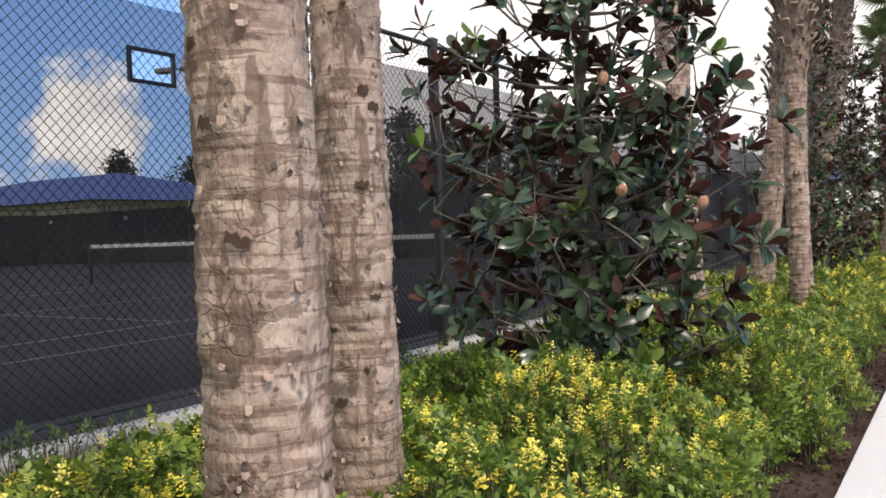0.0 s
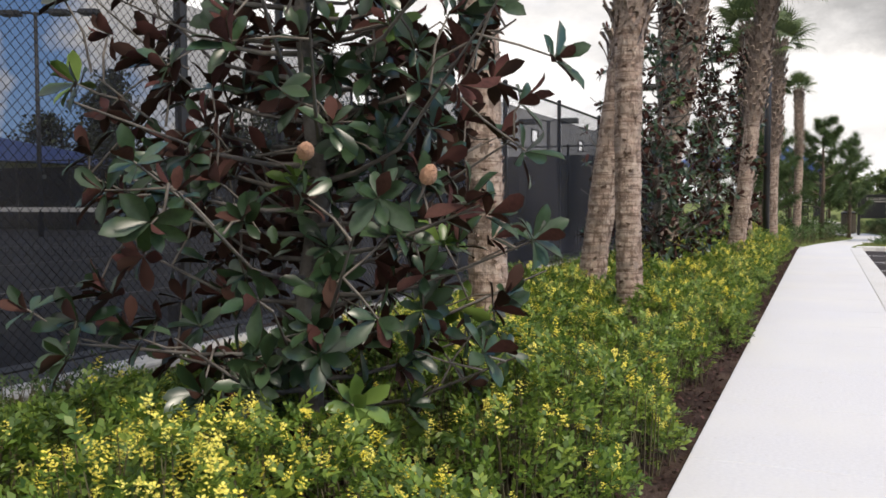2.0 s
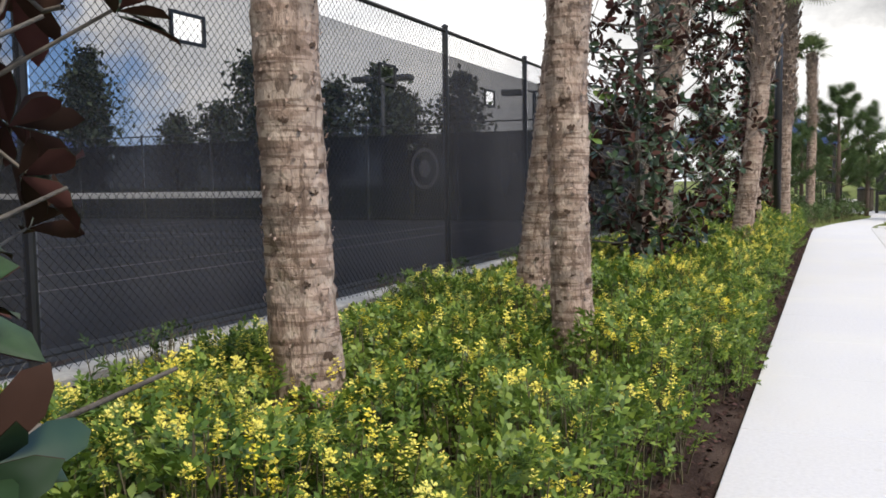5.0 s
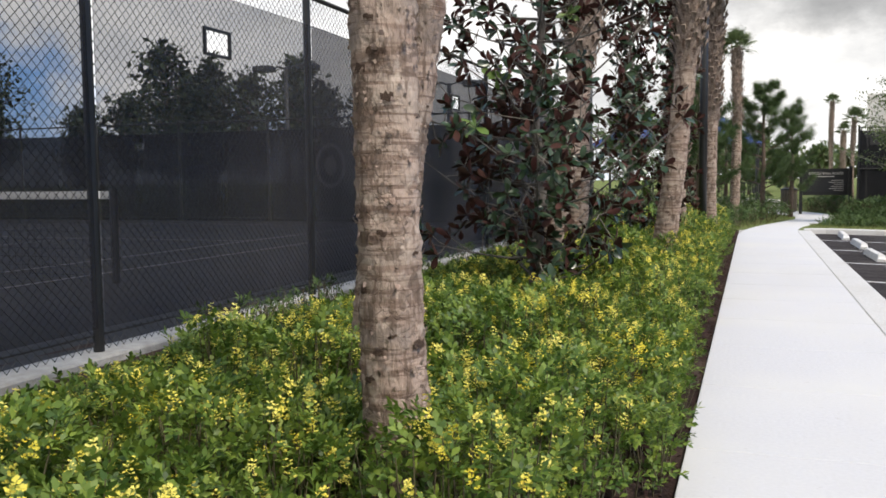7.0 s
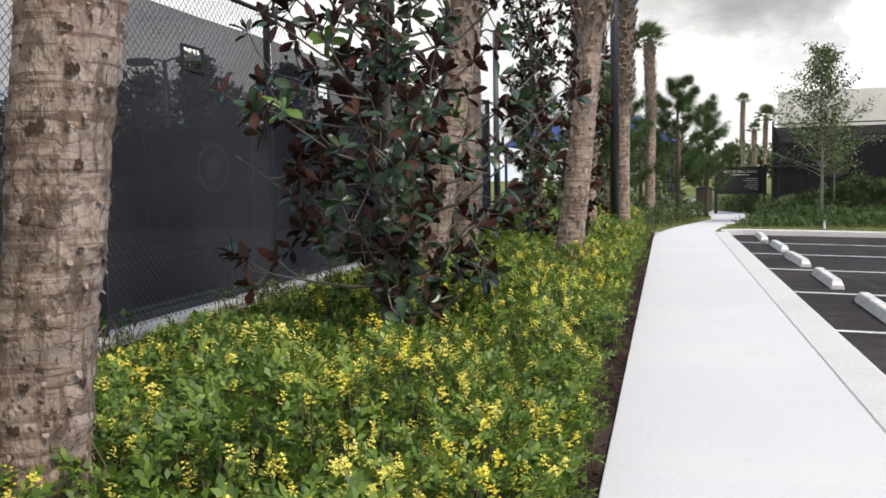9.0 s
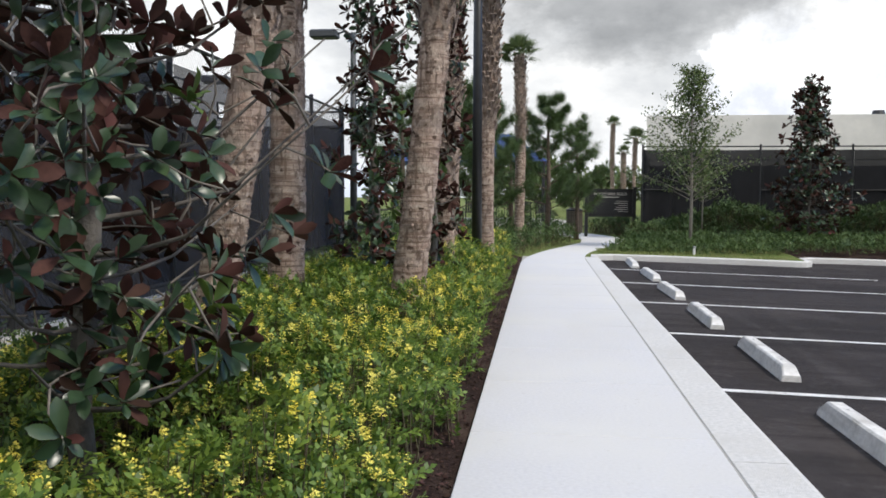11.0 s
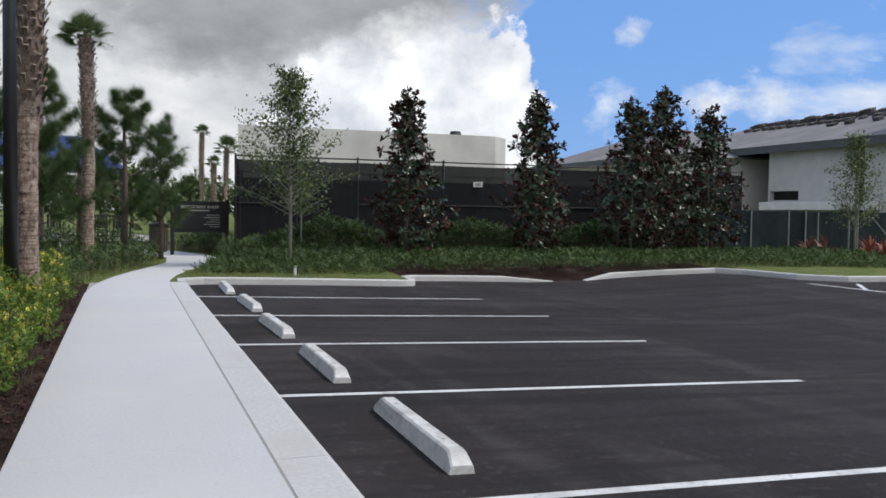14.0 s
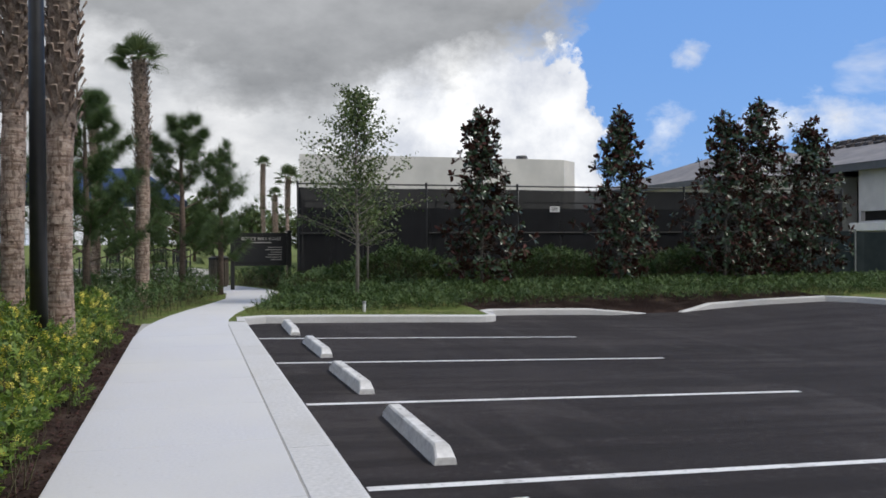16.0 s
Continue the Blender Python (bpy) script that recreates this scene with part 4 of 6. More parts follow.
PALMS = (
    ("pale brown flaking sabal palm trunk rising from the yellow shrubs", -1.31, 1.35, 0.128, (0.0, 0.0), 5.4, 4.2, 240),
    ("ringed brown sabal palm trunk close beside another trunk", -1.83, 2.38, 0.122, (0.02, -0.01), 5.4, 4.3, 240),
    ("ringed brown sabal palm trunk behind the magnolia", -2.22, 7.78, 0.145, (-0.02, 0.0), 5.6, 4.4, 220),
    ("flaking grey-brown sabal palm trunk among yellow shrubs", -1.50, 9.44, 0.117, (-0.01, 0.0), 5.6, 2.9, 240),
    ("leaning sabal palm trunk crossing behind another trunk", -2.09, 10.8, 0.145, (0.125, 0.0), 5.6, 2.8, 200),
    ("leaning pale sabal palm trunk beside the court fence", -2.42, 16.5, 0.140, (0.15, 0.0), 5.6, 2.65, 180),
    ("upright banded sabal palm trunk beside the court fence", -2.66, 18.7, 0.165, (0.01, 0.0), 5.8, 3.2, 180),
    ("leaning sabal palm with ringed trunk and old boots above", -1.36, 18.2, 0.142, (0.125, 0.0), 5.3, 2.85, 220),
    ("brown booted sabal palm behind the leaning palms", -1.62, 23.2, 0.13, (0.0, 0.0), 5.4, 1.6, 120),
    ("sabal palm with criss-cross boots beside the black lamp post", -1.14, 25.6, 0.135, (0.012, 0.0), 5.4, 2.6, 120),
    ("sabal palm trunk past the lamp post", -1.92, 27.4, 0.14, (0.0, 0.0), 5.4, 3.1, 110),
    ("slender sabal palm with a small green crown in the park", -0.82, 36.2, 0.15, (-0.01, 0.0), 5.5, 3.1, 80),
    ("sabal palm with a drooping crown behind the pines", -2.5, 43.0, 0.13, (0.0, 0.0), 5.3, 2.8, 60),
    ("tall slender far sabal palm with a small crown", 5.46, 81.0, 0.17, (0.0, 0.0), 7.2, 3.8, 50),
    ("far short sabal palm trunk beside a taller palm", 6.3, 80.5, 0.19, (0.0, 0.0), 4.9, 2.0, 50),
    ("far sabal palm beside the screened fence", 4.35, 54.0, 0.085, (0.01, 0.0), 4.2, 2.6, 50),
)
for i, (label, x, y, r, lean, top, boots, rings) in enumerate(PALMS):
    palm(label, x, y, r, lean, top, boots, rings, seed=i, scale=0.8 if y < 30 else 0.58)

LEAF_V, LEAF_F, LEAF_M = [], [], []
for dz, m in ((0.0, 0), (-0.014, 1)):
    n = len(LEAF_V)
    LEAF_V += [(0, 0, dz), (-0.10, 0.22, 0.03 + dz), (0, 0.25, dz), (0.10, 0.22, 0.03 + dz), (-0.21, 0.58, 0.05 + dz), (0, 0.6, -0.005 + dz), (0.215, 0.60, 0.055 + dz),
               (-0.16, 0.84, 0.02 + dz), (0, 0.86, -0.03 + dz), (0.155, 0.85, 0.02 + dz), (0, 1.0, -0.08 + dz)]
    tops = [(0, 2, 1), (0, 3, 2), (1, 2, 5, 4), (2, 3, 6, 5), (4, 5, 8, 7), (5, 6, 9, 8), (7, 8, 10), (8, 9, 10)]
    LEAF_F += [tuple(n + i for i in (t if m == 0 else tuple(reversed(t)))) for t in tops]
    LEAF_M += [m] * 8


def magnolia(label, x, y, height, radius, zlow, rosettes, seed, single=None, leaf=0.16, taper=0.75, trunk=0.05, group="magnolias", z0=None, brown=0.0, inner=0.25, young=0.03, open_top=0.0):
    """Trunk, limbs and rosettes of two-coloured leaves in a broad-based cone."""
    g = np.random.default_rng(500 + seed)
    z0 = (bed_z(x) if x < -0.7 else 0.0) if z0 is None else z0
    ob = thing("magnolia_tree", label, "magnolia tree", (x, y, z0), group)
    s = Shape()
    bend = [(0.03 * math.sin(2.1 * k + seed), 0.03 * math.cos(1.7 * k + seed), height * k / 10) for k in range(11)]
    s.tube([(0, 0, -0.1)] + bend[1:], [trunk * (1 - 0.085 * k) + 0.004 for k in range(11)], 10)
    part("trunk", s, MAGBARK, ob, smooth=True)
    limbs, twigs = Shape(), Shape()
    tips = []
    nl = max(10, rosettes // 7)
    for i in range(nl):
        t = (i + 0.5) / nl
        zb = zlow * 0.8 + (height - zlow) * t * 0.93
        rad = radius * (1 - taper * max(0, (t - 0.25) / 0.75) ** 1.15) * g.uniform(0.70, 1.03) * (0.75 + 0.5 * min(t * 4, 0.5))
        a = i * 2.39996 + g.normal(0, 0.25)
        rise = rad * g.uniform(0.1, 0.55) + 0.1 * t
        d = np.array([math.cos(a), math.sin(a)])
        p0 = np.array([*np.array(bend[min(10, int(zb / height * 10))])[:2], zb])
        p1 = p0 + np.array([*(d * rad * 0.5), rise * 0.2])
        p2 = p0 + np.array([*(d * rad), rise])
        if single:
            limbs = Shape()
        limbs.tube([p0, (p0 * 0.5 + p1 * 0.5) - (0, 0, 0.02), p1, p2], [trunk * 0.26, trunk * 0.2, trunk * 0.15, trunk * 0.07], 5, False)
        if single:
            part("limb", limbs, MAGBARK, ob, smooth=True)
        for _ in range(max(1, round(rosettes / nl * (1 - open_top * min(1, max(0, t - 0.35) / 0.45))))):
            u = g.uniform(inner, 1.05)
            b = p0 * (1 - u) ** 2 + 2 * p1 * u * (1 - u) + p2 * u * u
            off = g.normal(0, 0.13, 3) * radius ** 0.5 + np.array([0, 0, 0.05])
            tip = b + off
            twigs.tube([b, (b + tip) / 2 + g.normal(0, 0.015, 3), tip], [0.006, 0.005, 0.004], 4, False)
            tips.append((tip, np.array([d[0], d[1], 0.55]) + g.normal(0, 0.45, 3) + off))
    tips.append((np.array(bend[10]), np.array([0, 0, 1.0])))
    if not single:
        part("branchwork", limbs, MAGBARK, ob, smooth=True)["kind"] = "stuff"
    part("twiggery", twigs, TWIG, ob, smooth=True)["kind"] = "stuff"
    pos, ahead, up, size, kind = [], [], [], [], []
    for tip, axis in tips:
        axis = axis / np.linalg.norm(axis)
        side = np.cross(axis, [0.3, 0.2, 1.0])
        side /= np.linalg.norm(side)
        other = np.cross(axis, side)
        n = g.integers(6, 11)
        a0 = g.uniform(0, 6)
        fresh = 2 if g.random() < young else 0
        for k in range(n):
            a = a0 + k * 2.39996
            spread = radians(g.uniform(35, 98) if k > 1 else g.uniform(10, 35))
            rad = side * math.cos(a) + other * math.sin(a)
            d = axis * math.cos(spread) + rad * math.sin(spread) + np.array([0, 0, -0.12])
            pos.append(tip - axis * 0.03 * (k / n))
            ahead.append(d)
            up.append(axis * 0.8 - rad * 0.6 + g.normal(0, 0.35, 3) + (0, 0, 0.3))
            size.append(leaf * g.uniform(0.65, 1.2))
            kind.append(1 if not fresh and g.random() < brown + 0.04 else fresh)
    pos, ahead, up, size, kind = (np.array(q) for q in (pos, ahead, up, size, kind))
    ax = axes_from(ahead, up)
    sz = np.stack([size, size, size], 1)
    mats = [MAGTOP, MAGBACK, MAGNEW]
    mi = np.array(LEAF_M)[None].repeat(len(pos), 0)
    mi[kind == 2] = 2
    mi[kind == 1] = 1
    keep = np.ones(len(pos), bool)
    if single:
        near = np.argsort(-(pos @ np.array(single)))[:260]
        keep[near] = False
        plain = {k: scatter("leaf", LEAF_V, LEAF_F, mats, np.zeros((1, 3)), np.eye(3)[None], np.ones(1), mi=np.array(LEAF_M) if k == 0 else np.full(16, k), smooth=True) for k in (0, 1, 2)}
        for i in near:
            lf = new("leaf", plain[int(kind[i])])
            lf.parent = ob
            lf.matrix_basis = Matrix([[*(ax[i][:, r] * size[i]), pos[i][r]] for r in range(3)] + [[0, 0, 0, 1]])
    part("crown", scatter("crown", LEAF_V, LEAF_F, mats, pos[keep], ax[keep], sz[keep], mi=mi[keep], smooth=True), mats, ob, "dark glossy leaves with rusty backs")
    return ob


def seed_cone(at, tilt):
    s = Shape()
    prof = [(0.0, 0.008), (0.012, 0.026), (0.035, 0.036), (0.06, 0.033), (0.085, 0.022), (0.098, 0.006)]
    n = 14
    for i, (z, r) in enumerate(prof):
        for k in range(n):
            a = math.tau * k / n
            rr = r * (1 + 0.08 * math.cos(7 * a + i * math.pi))
            s.v.append((rr * math.cos(a), rr * math.sin(a), z))
    for i in range(len(prof) - 1):
        for k in range(n):
            s.f.append((i * n + k, i * n + (k + 1) % n, i * n + n + (k + 1) % n, i * n + n + k))
            s.mi.append(0)
    s.f += [tuple(reversed(range(n))), tuple((len(prof) - 1) * n + k for k in range(n))]
    s.mi += [0, 0]
    st = Shape()
    st.tube([(0, 0, -0.10), (0.005, 0, -0.05), (0, 0, 0.005)], 0.006, 6)
    return s, st


m1 = magnolia("dense young magnolia with dark leaves, rusty backs and seed cones", -2.12, 5.25, 4.3, 1.2, 0.42, 650, 1, single=(0.75, -0.66, 0.0), leaf=0.145, trunk=0.06, taper=0.45, inner=0.12, young=0.02, brown=0.05, open_top=0.9)
for p, tilt in (((-1.57, 4.33, 1.60), 60), ((-1.21, 4.52, 1.51), 35), ((-1.72, 4.5, 2.2), 20)):
    a, b = seed_cone(p, tilt)
    local = pose(p[0] + 2.12, p[1] - 5.25, p[2] - bed_z(-2.12), tilt, 20, 30) @ Matrix.Scale(0.82, 4)
    part("seed_cone", a, CONE, m1, "fuzzy pinkish brown seed cone", smooth=True, at=local)
    part("cone_stalk", b, TWIG, m1, at=local)
magnolia("open-branched young magnolia with dark and rusty leaves", -2.05, 13.9, 4.3, 1.15, 0.5, 520, 2, single=(0.55, -0.8, 0.1), leaf=0.122, trunk=0.055, taper=0.55, brown=0.2, inner=0.16, young=0.01, open_top=0.7)
magnolia("slender magnolia with sparse dark leaves by the fence corner", -2.12, 20.4, 5.0, 0.52, 0.3, 300, 3, leaf=0.125, taper=0.3, brown=0.22)
magnolia("slim rusty-leaved magnolia between the palms", -1.55, 21.3, 4.8, 0.45, 0.3, 250, 4, leaf=0.13, taper=0.3, brown=0.5)
for i, (x, y, h, r, n) in enumerate(((7.77, 37.6, 4.98, 1.0, 520), (12.05, 37.8, 5.18, 1.0, 520), (15.5, 37.8, 5.2, 1.25, 520), (16.95, 38.2, 5.66, 1.25, 560), (18.63, 38.0, 5.05, 1.2, 500))):
    magnolia("tall narrow dark magnolia in front of the screened fence", x, y, h, r * 1.15, 0.25, round(n * 0.92), 20 + i, leaf=0.185, taper=0.86, brown=0.25, young=0.0, z0=0.0, group="magnolias along the screened fence")

# flowering bed
def sprig(leaves, L, w):
    """A leafy shoot one unit long."""
    v, f = [], []
    for i in range(leaves):
        t = 0.10 + 0.90 * i / (leaves - 1)
        a = i * 2.39996
        b = np.array([0, t * 0.86, 0.03 * math.sin(t * 3)])
        d = unit(np.array([0.85 * math.cos(a), 0.5 + 0.7 * t, 0.6 * math.sin(a) + 0.15]))
        c = unit(np.cross(d, [0, 0.3, 1.0]))
        n = len(v)
        v += [tuple(b), tuple(b + d * L * 0.5 + c * w + (0, 0, 0.02)), tuple(b + d * L + (0, 0, -0.04)), tuple(b + d * L * 0.5 - c * w + (0, 0, 0.02))]
        f.append((n, n + 1, n + 2, n + 3))
    return v, f


SPRIG_V, SPRIG_F = sprig(7, 0.44, 0.10)
FINE_V, FINE_F = sprig(12, 0.30, 0.078)
BLOOM_V, BLOOM_F = [], []
for i in range(8):
    a, t = i * 2.39996, i / 7
    c = np.array([0.42 * math.cos(a) * (1 - 0.6 * t), 0.42 * math.sin(a) * (1 - 0.6 * t), t * 1.15])
    for k in range(3):
        q = a + k * math.tau / 3
        d, e = np.array([math.cos(q), math.sin(q), 0.5]) * 0.27, np.array([-math.sin(q), math.cos(q), 0.1]) * 0.13
        n = len(BLOOM_V)
        BLOOM_V += [tuple(c), tuple(c + d * 0.6 + e), tuple(c + d), tuple(c + d * 0.6 - e)]
        BLOOM_F.append((n, n + 1, n + 2, n + 3))


def clumps(xy, scale, seed):
    return np.array([noise.noise((x * scale + seed, y * scale, seed * 0.37)) for x, y in xy])


def shrub_bed(name, label, xy, ground, height, leafmat, size, seed, flowers=0, flowermat=None, fsize=0.03, flow=0.12, shoot=(SPRIG_V, SPRIG_F), mounds=0.0):
    """Sprigs of leaves over an uneven canopy; flowers on top where they bunch."""
    g = np.random.default_rng(seed)
    n = len(xy)
    ob = tagged(thing(name, label, "shrubs", kind="stuff"), kind="stuff")
    lump = clumps(xy, 1.5, seed) * 0.5 + clumps(xy, 4.2, seed + 3) * 0.5
    top = ground + height * (0.92 + 0.42 * lump)
    if mounds:
        # single plants, each a low dome of its own height
        lo, hi = xy.min(0), xy.max(0)
        cx, cy = np.meshgrid(np.arange(lo[0], hi[0] + mounds, mounds), np.arange(lo[1], hi[1] + mounds, mounds))
        mid = np.stack([cx.ravel(), cy.ravel()], 1) + g.uniform(-0.4, 0.4, (cx.size, 2)) * mounds
        tall = g.uniform(0.84, 1.24, len(mid))
        far = np.linalg.norm(xy[:, None] - mid[None], axis=2) / mounds
        dome = (tall[None] * (1.0 - 0.85 * far ** 2)).max(1)
        top = ground + height * np.clip(dome + 0.28 * lump, 0.25, 1.4)
    u = g.random(n) ** 1.7
    z = top - (top - ground) * u * 0.92
    pos = np.stack([xy[:, 0], xy[:, 1], z], 1)
    az = g.uniform(0, math.tau, n)
    ahead = np.stack([np.cos(az), np.sin(az), g.uniform(-0.1, 1.3, n)], 1)
    ax = axes_from(ahead, np.tile([0.0, 0, 1.0], (n, 1)) + g.normal(0, 0.4, (n, 3)))
    part("leaves", scatter("leaves", *shoot, [leafmat], pos, ax, g.uniform(0.7, 1.3, n) * size), [leafmat], ob)
    st = Shape()
    for i in g.choice(n, min(n, 2600), replace=False):
        x, y = xy[i]
        dx, dy = g.normal(0, 0.06, 2)
        st.tube([(x, y, ground[i] - 0.02), (x + dx * 0.5, y + dy * 0.5, ground[i] + (top[i] - ground[i]) * 0.5), (x + dx, y + dy, top[i])], [0.005, 0.004, 0.002], 3, False)
    part("stems", st, STEM, ob)
    if flowers:
        bunch = clumps(xy, 1.1, seed + 7) * 0.6 + clumps(xy, 3.0, seed + 11) * 0.55 + g.normal(0, flow, n)
        idx = np.argsort(-bunch)[: flowers * 2]
        idx = g.choice(idx, min(flowers, len(idx)), replace=False)
        p = pos[idx].copy()
        p[:, 2] = top[idx] + g.uniform(-0.10, 0.06, len(idx))
        up = np.stack([g.normal(0, 0.35, len(idx)), g.normal(0, 0.35, len(idx)), np.ones(len(idx))], 1)
        side = unit(np.cross(up, g.normal(0, 1, (len(idx), 3))))
        upn = unit(up)
        ax = np.stack([side, np.cross(upn, side), upn], 1)
        part("flowers", scatter("flowers", BLOOM_V, BLOOM_F, [flowermat], p, ax, g.uniform(0.6, 1.5, len(idx)) * fsize), [flowermat], ob)
    return ob


def bed_points(n, x0, x1, y0, y1, g, edge=0.10):
    xy = np.stack([g.uniform(x0, x1, n), g.uniform(y0, y1, n)], 1)
    wob = x1 - edge * (1.0 + clumps(xy, 1.3, 77) * 2.2)
    return xy[xy[:, 0] < wob]


for y0, y1, n, size, fl in ((-2.2, 5.0, 14500, 0.125, 2900), (5.0, 11.5, 14500, 0.125, 3000), (11.5, 18.5, 14000, 0.128, 3300), (18.5, 28.9, 10500, 0.155, 3600)):
    g = np.random.default_rng(int(y0 * 10) + 90)
    xy = bed_points(n, -3.75, -0.69, y0, y1, g, 0.10)
    # thinner towards the fence and under the magnolias
    below = np.minimum(np.hypot(xy[:, 0] + 2.12, xy[:, 1] - 5.25), np.hypot(xy[:, 0] + 2.05, xy[:, 1] - 13.9))
    thin_out = ((xy[:, 0] < -3.2) & (g.random(len(xy)) < 0.6)) | ((below < 0.85) & (g.random(len(xy)) < 0.55))
    xy, below = xy[~thin_out], below[~thin_out]
    ground = np.array([bed_z(x) for x in xy[:, 0]])
    shape_h = np.interp(xy[:, 0], [-3.8, -3.3, -2.8, -1.4, -0.95, -0.68], [0.10, 0.20, 0.42, 0.56, 0.52, 0.32]) * np.interp(below, [0.4, 0.95], [0.5, 1.0])
    shrub_bed("flowering_shrubs", "bright green shrubs dotted with small yellow flowers", xy, ground, shape_h, SHRUB, size, int(y0) + 40, fl, BLOOM, 0.034, 0.22, (FINE_V, FINE_F), 0.52)
g = np.random.default_rng(5)
xy = bed_points(2600, -4.12, -3.5, -2, 28, g)
xy = xy[clumps(xy, 0.9, 12) > 0.02]
shrub_bed("low_dark_shrubs", "low dark green shrubs along the fence footing", xy, np.full(len(xy), 0.28), np.full(len(xy), 0.22), SHRUBDARK, 0.09, 61)

# beds round the bend of the walk
g = np.random.default_rng(6)
xy = np.stack([g.uniform(-7.0, 1.3, 9500), g.uniform(28.9, 45.6, 9500)], 1)
xy = xy[[x < walk_edge(y, 0) - 0.18 for x, y in xy]]
shrub_bed("park_bed", "low dark green shrubs with a few pale flowers beside the bending walk", xy, np.zeros(len(xy)), np.interp(xy[:, 1], [29, 38, 45], [0.46, 0.5, 0.8]), SHRUBDARK, 0.15, 63, 260, BLOOMPALE, 0.028, 0.6, mounds=0.9)
xy = np.stack([g.uniform(1.4, 24.0, 15500), g.uniform(33.6, 38.6, 15500)], 1)
xy = xy[[x > walk_edge(y, 1) + 0.3 and y > np.interp(x, [1.5, 5.5, 6.6, 10, 12, 14.6, 16.7, 17.6, 24], [33.8, 34.0, 34.75, 34.95, 34.75, 34.95, 35.0, 34.6, 33.2]) + 0.12 * math.sin(x * 2.9) for x, y in xy]]
shrub_bed("island_hedge", "low clipped green groundcover hedge behind the kerb", xy, np.interp(xy[:, 1], [34, 36.6], [-0.14, -0.04]), np.interp(xy[:, 1], [34.0, 36.4], [0.22, 0.36]), SHRUBDARK, 0.15, 64, 90, BLOOMPALE, 0.026, 0.6)
xy = np.stack([g.uniform(3.6, 19.0, 5000), g.uniform(39.0, 40.6, 5000)], 1)
shrub_bed("fence_shrubs", "dark leafy shrubs against the screened fence", xy, np.zeros(len(xy)), np.full(len(xy), 0.88) * (1 + 0.35 * np.sin(xy[:, 0] * 1.3)), SHRUBDARK, 0.22, 65)

xy = np.stack([g.uniform(1.2, 6.0, 3600), g.uniform(38.2, 46.0, 3600)], 1)
xy = xy[[x > walk_edge(y, 1) + 0.25 and (x < 3.1 or y < 40.9) for x, y in xy]]
shrub_bed("sign_bed", "leafy green shrubs round the posts of the rules board", xy, np.zeros(len(xy)), np.full(len(xy), 0.55), SHRUBDARK, 0.18, 66, mounds=0.8)

# short blades along the island's kerb
n = 9000
bx = g.uniform(1.3, 6.0, n)
by = 32.95 + g.uniform(0, 1.9, n)
ang = g.uniform(0, math.tau, n)
bz = np.array([max(asphalt_z(x) + 0.13, -0.18) for x in bx])
ax = axes_from(np.stack([np.cos(ang) * 0.4, np.sin(ang) * 0.4, np.ones(n)], 1), np.stack([np.cos(ang), np.sin(ang), np.zeros(n)], 1))
me = scatter("grass", [(-0.1, 0, 0), (0.1, 0, 0), (0.07, 0.6, 0.05), (-0.07, 0.6, 0.05), (0, 1, 0.2)], [(0, 1, 2, 3), (3, 2, 4)], [BLADE], np.stack([bx, by, bz], 1), ax, g.uniform(0.03, 0.07, n))
tagged(new("grass", me), "short yellow-green grass along the kerb", "grass", kind="stuff")


# pines, oak, far trees
def pine(label, x, y, h, r, tufts, seed, low=0.22):
    g = np.random.default_rng(900 + seed)
    ob = thing("pine_tree", label, "pine tree", (x, y, 0), "park pines")
    s = Shape()
    s.tube([(0, 0, -0.1), (0.03, 0, h * 0.4), (0, 0.03, h * 0.75), (0, 0, h)], [0.085, 0.07, 0.04, 0.012], 10)
    part("trunk", s, PINEBARK, ob, smooth=True)
    br, pos, ahead = Shape(), [], []
    nb = 22
    for i in range(nb):
        t = low + (0.97 - low) * i / nb
        L = r * (1.05 - 0.85 * ((t - low) / (1 - low)) ** 1.2) * g.uniform(0.7, 1.1)
        a = i * 2.39996 + g.normal(0, 0.2)
        p0 = np.array([0, 0, h * t])
        p2 = p0 + np.array([math.cos(a) * L, math.sin(a) * L, L * g.uniform(0.45, 0.85)])
        p1 = (p0 + p2) / 2 - np.array([0, 0, 0.16 * L])
        br.tube([p0, p1, p2], [0.022, 0.014, 0.007], 5, False)
        for _ in range(round(tufts * 1.3 / nb)):
            u = g.uniform(0.28, 1.05)
            q = p0 * (1 - u) ** 2 + 2 * p1 * u * (1 - u) + p2 * u * u + g.normal(0, 0.06, 3)
            pos.append(q)
            ahead.append(np.array([math.cos(a), math.sin(a), 0.9]) + g.normal(0, 0.35, 3))
    for k in range(12):
        pos.append(np.array([0, 0, h - 0.06 * k]) + g.normal(0, 0.04, 3))
        ahead.append(np.array([0, 0, 1.0]) + g.normal(0, 0.3, 3))
    part("branchwork", br, PINEBARK, ob)["kind"] = "stuff"
    v, f = [], []
    for k in range(28):
        a, e = k * 2.39996, 0.15 + 0.95 * (k / 28)
        d = np.array([math.cos(a) * e, 1 - 0.5 * e, math.sin(a) * e])
        c = unit(np.cross(d, [0.3, 0.5, 0.8])) * 0.021
        n = len(v)
        v += [tuple(-c * 0.6), tuple(c * 0.6), tuple(d * 0.95)]
        f.append((n, n + 1, n + 2))
    pos, ahead = np.array(pos), np.array(ahead)
    part("needles", scatter("needles", v, f, [NEEDLE], pos, axes_from(ahead, g.normal(0, 1, pos.shape)), g.uniform(0.20, 0.33, len(pos))), [NEEDLE], ob, "tufts of green needles")


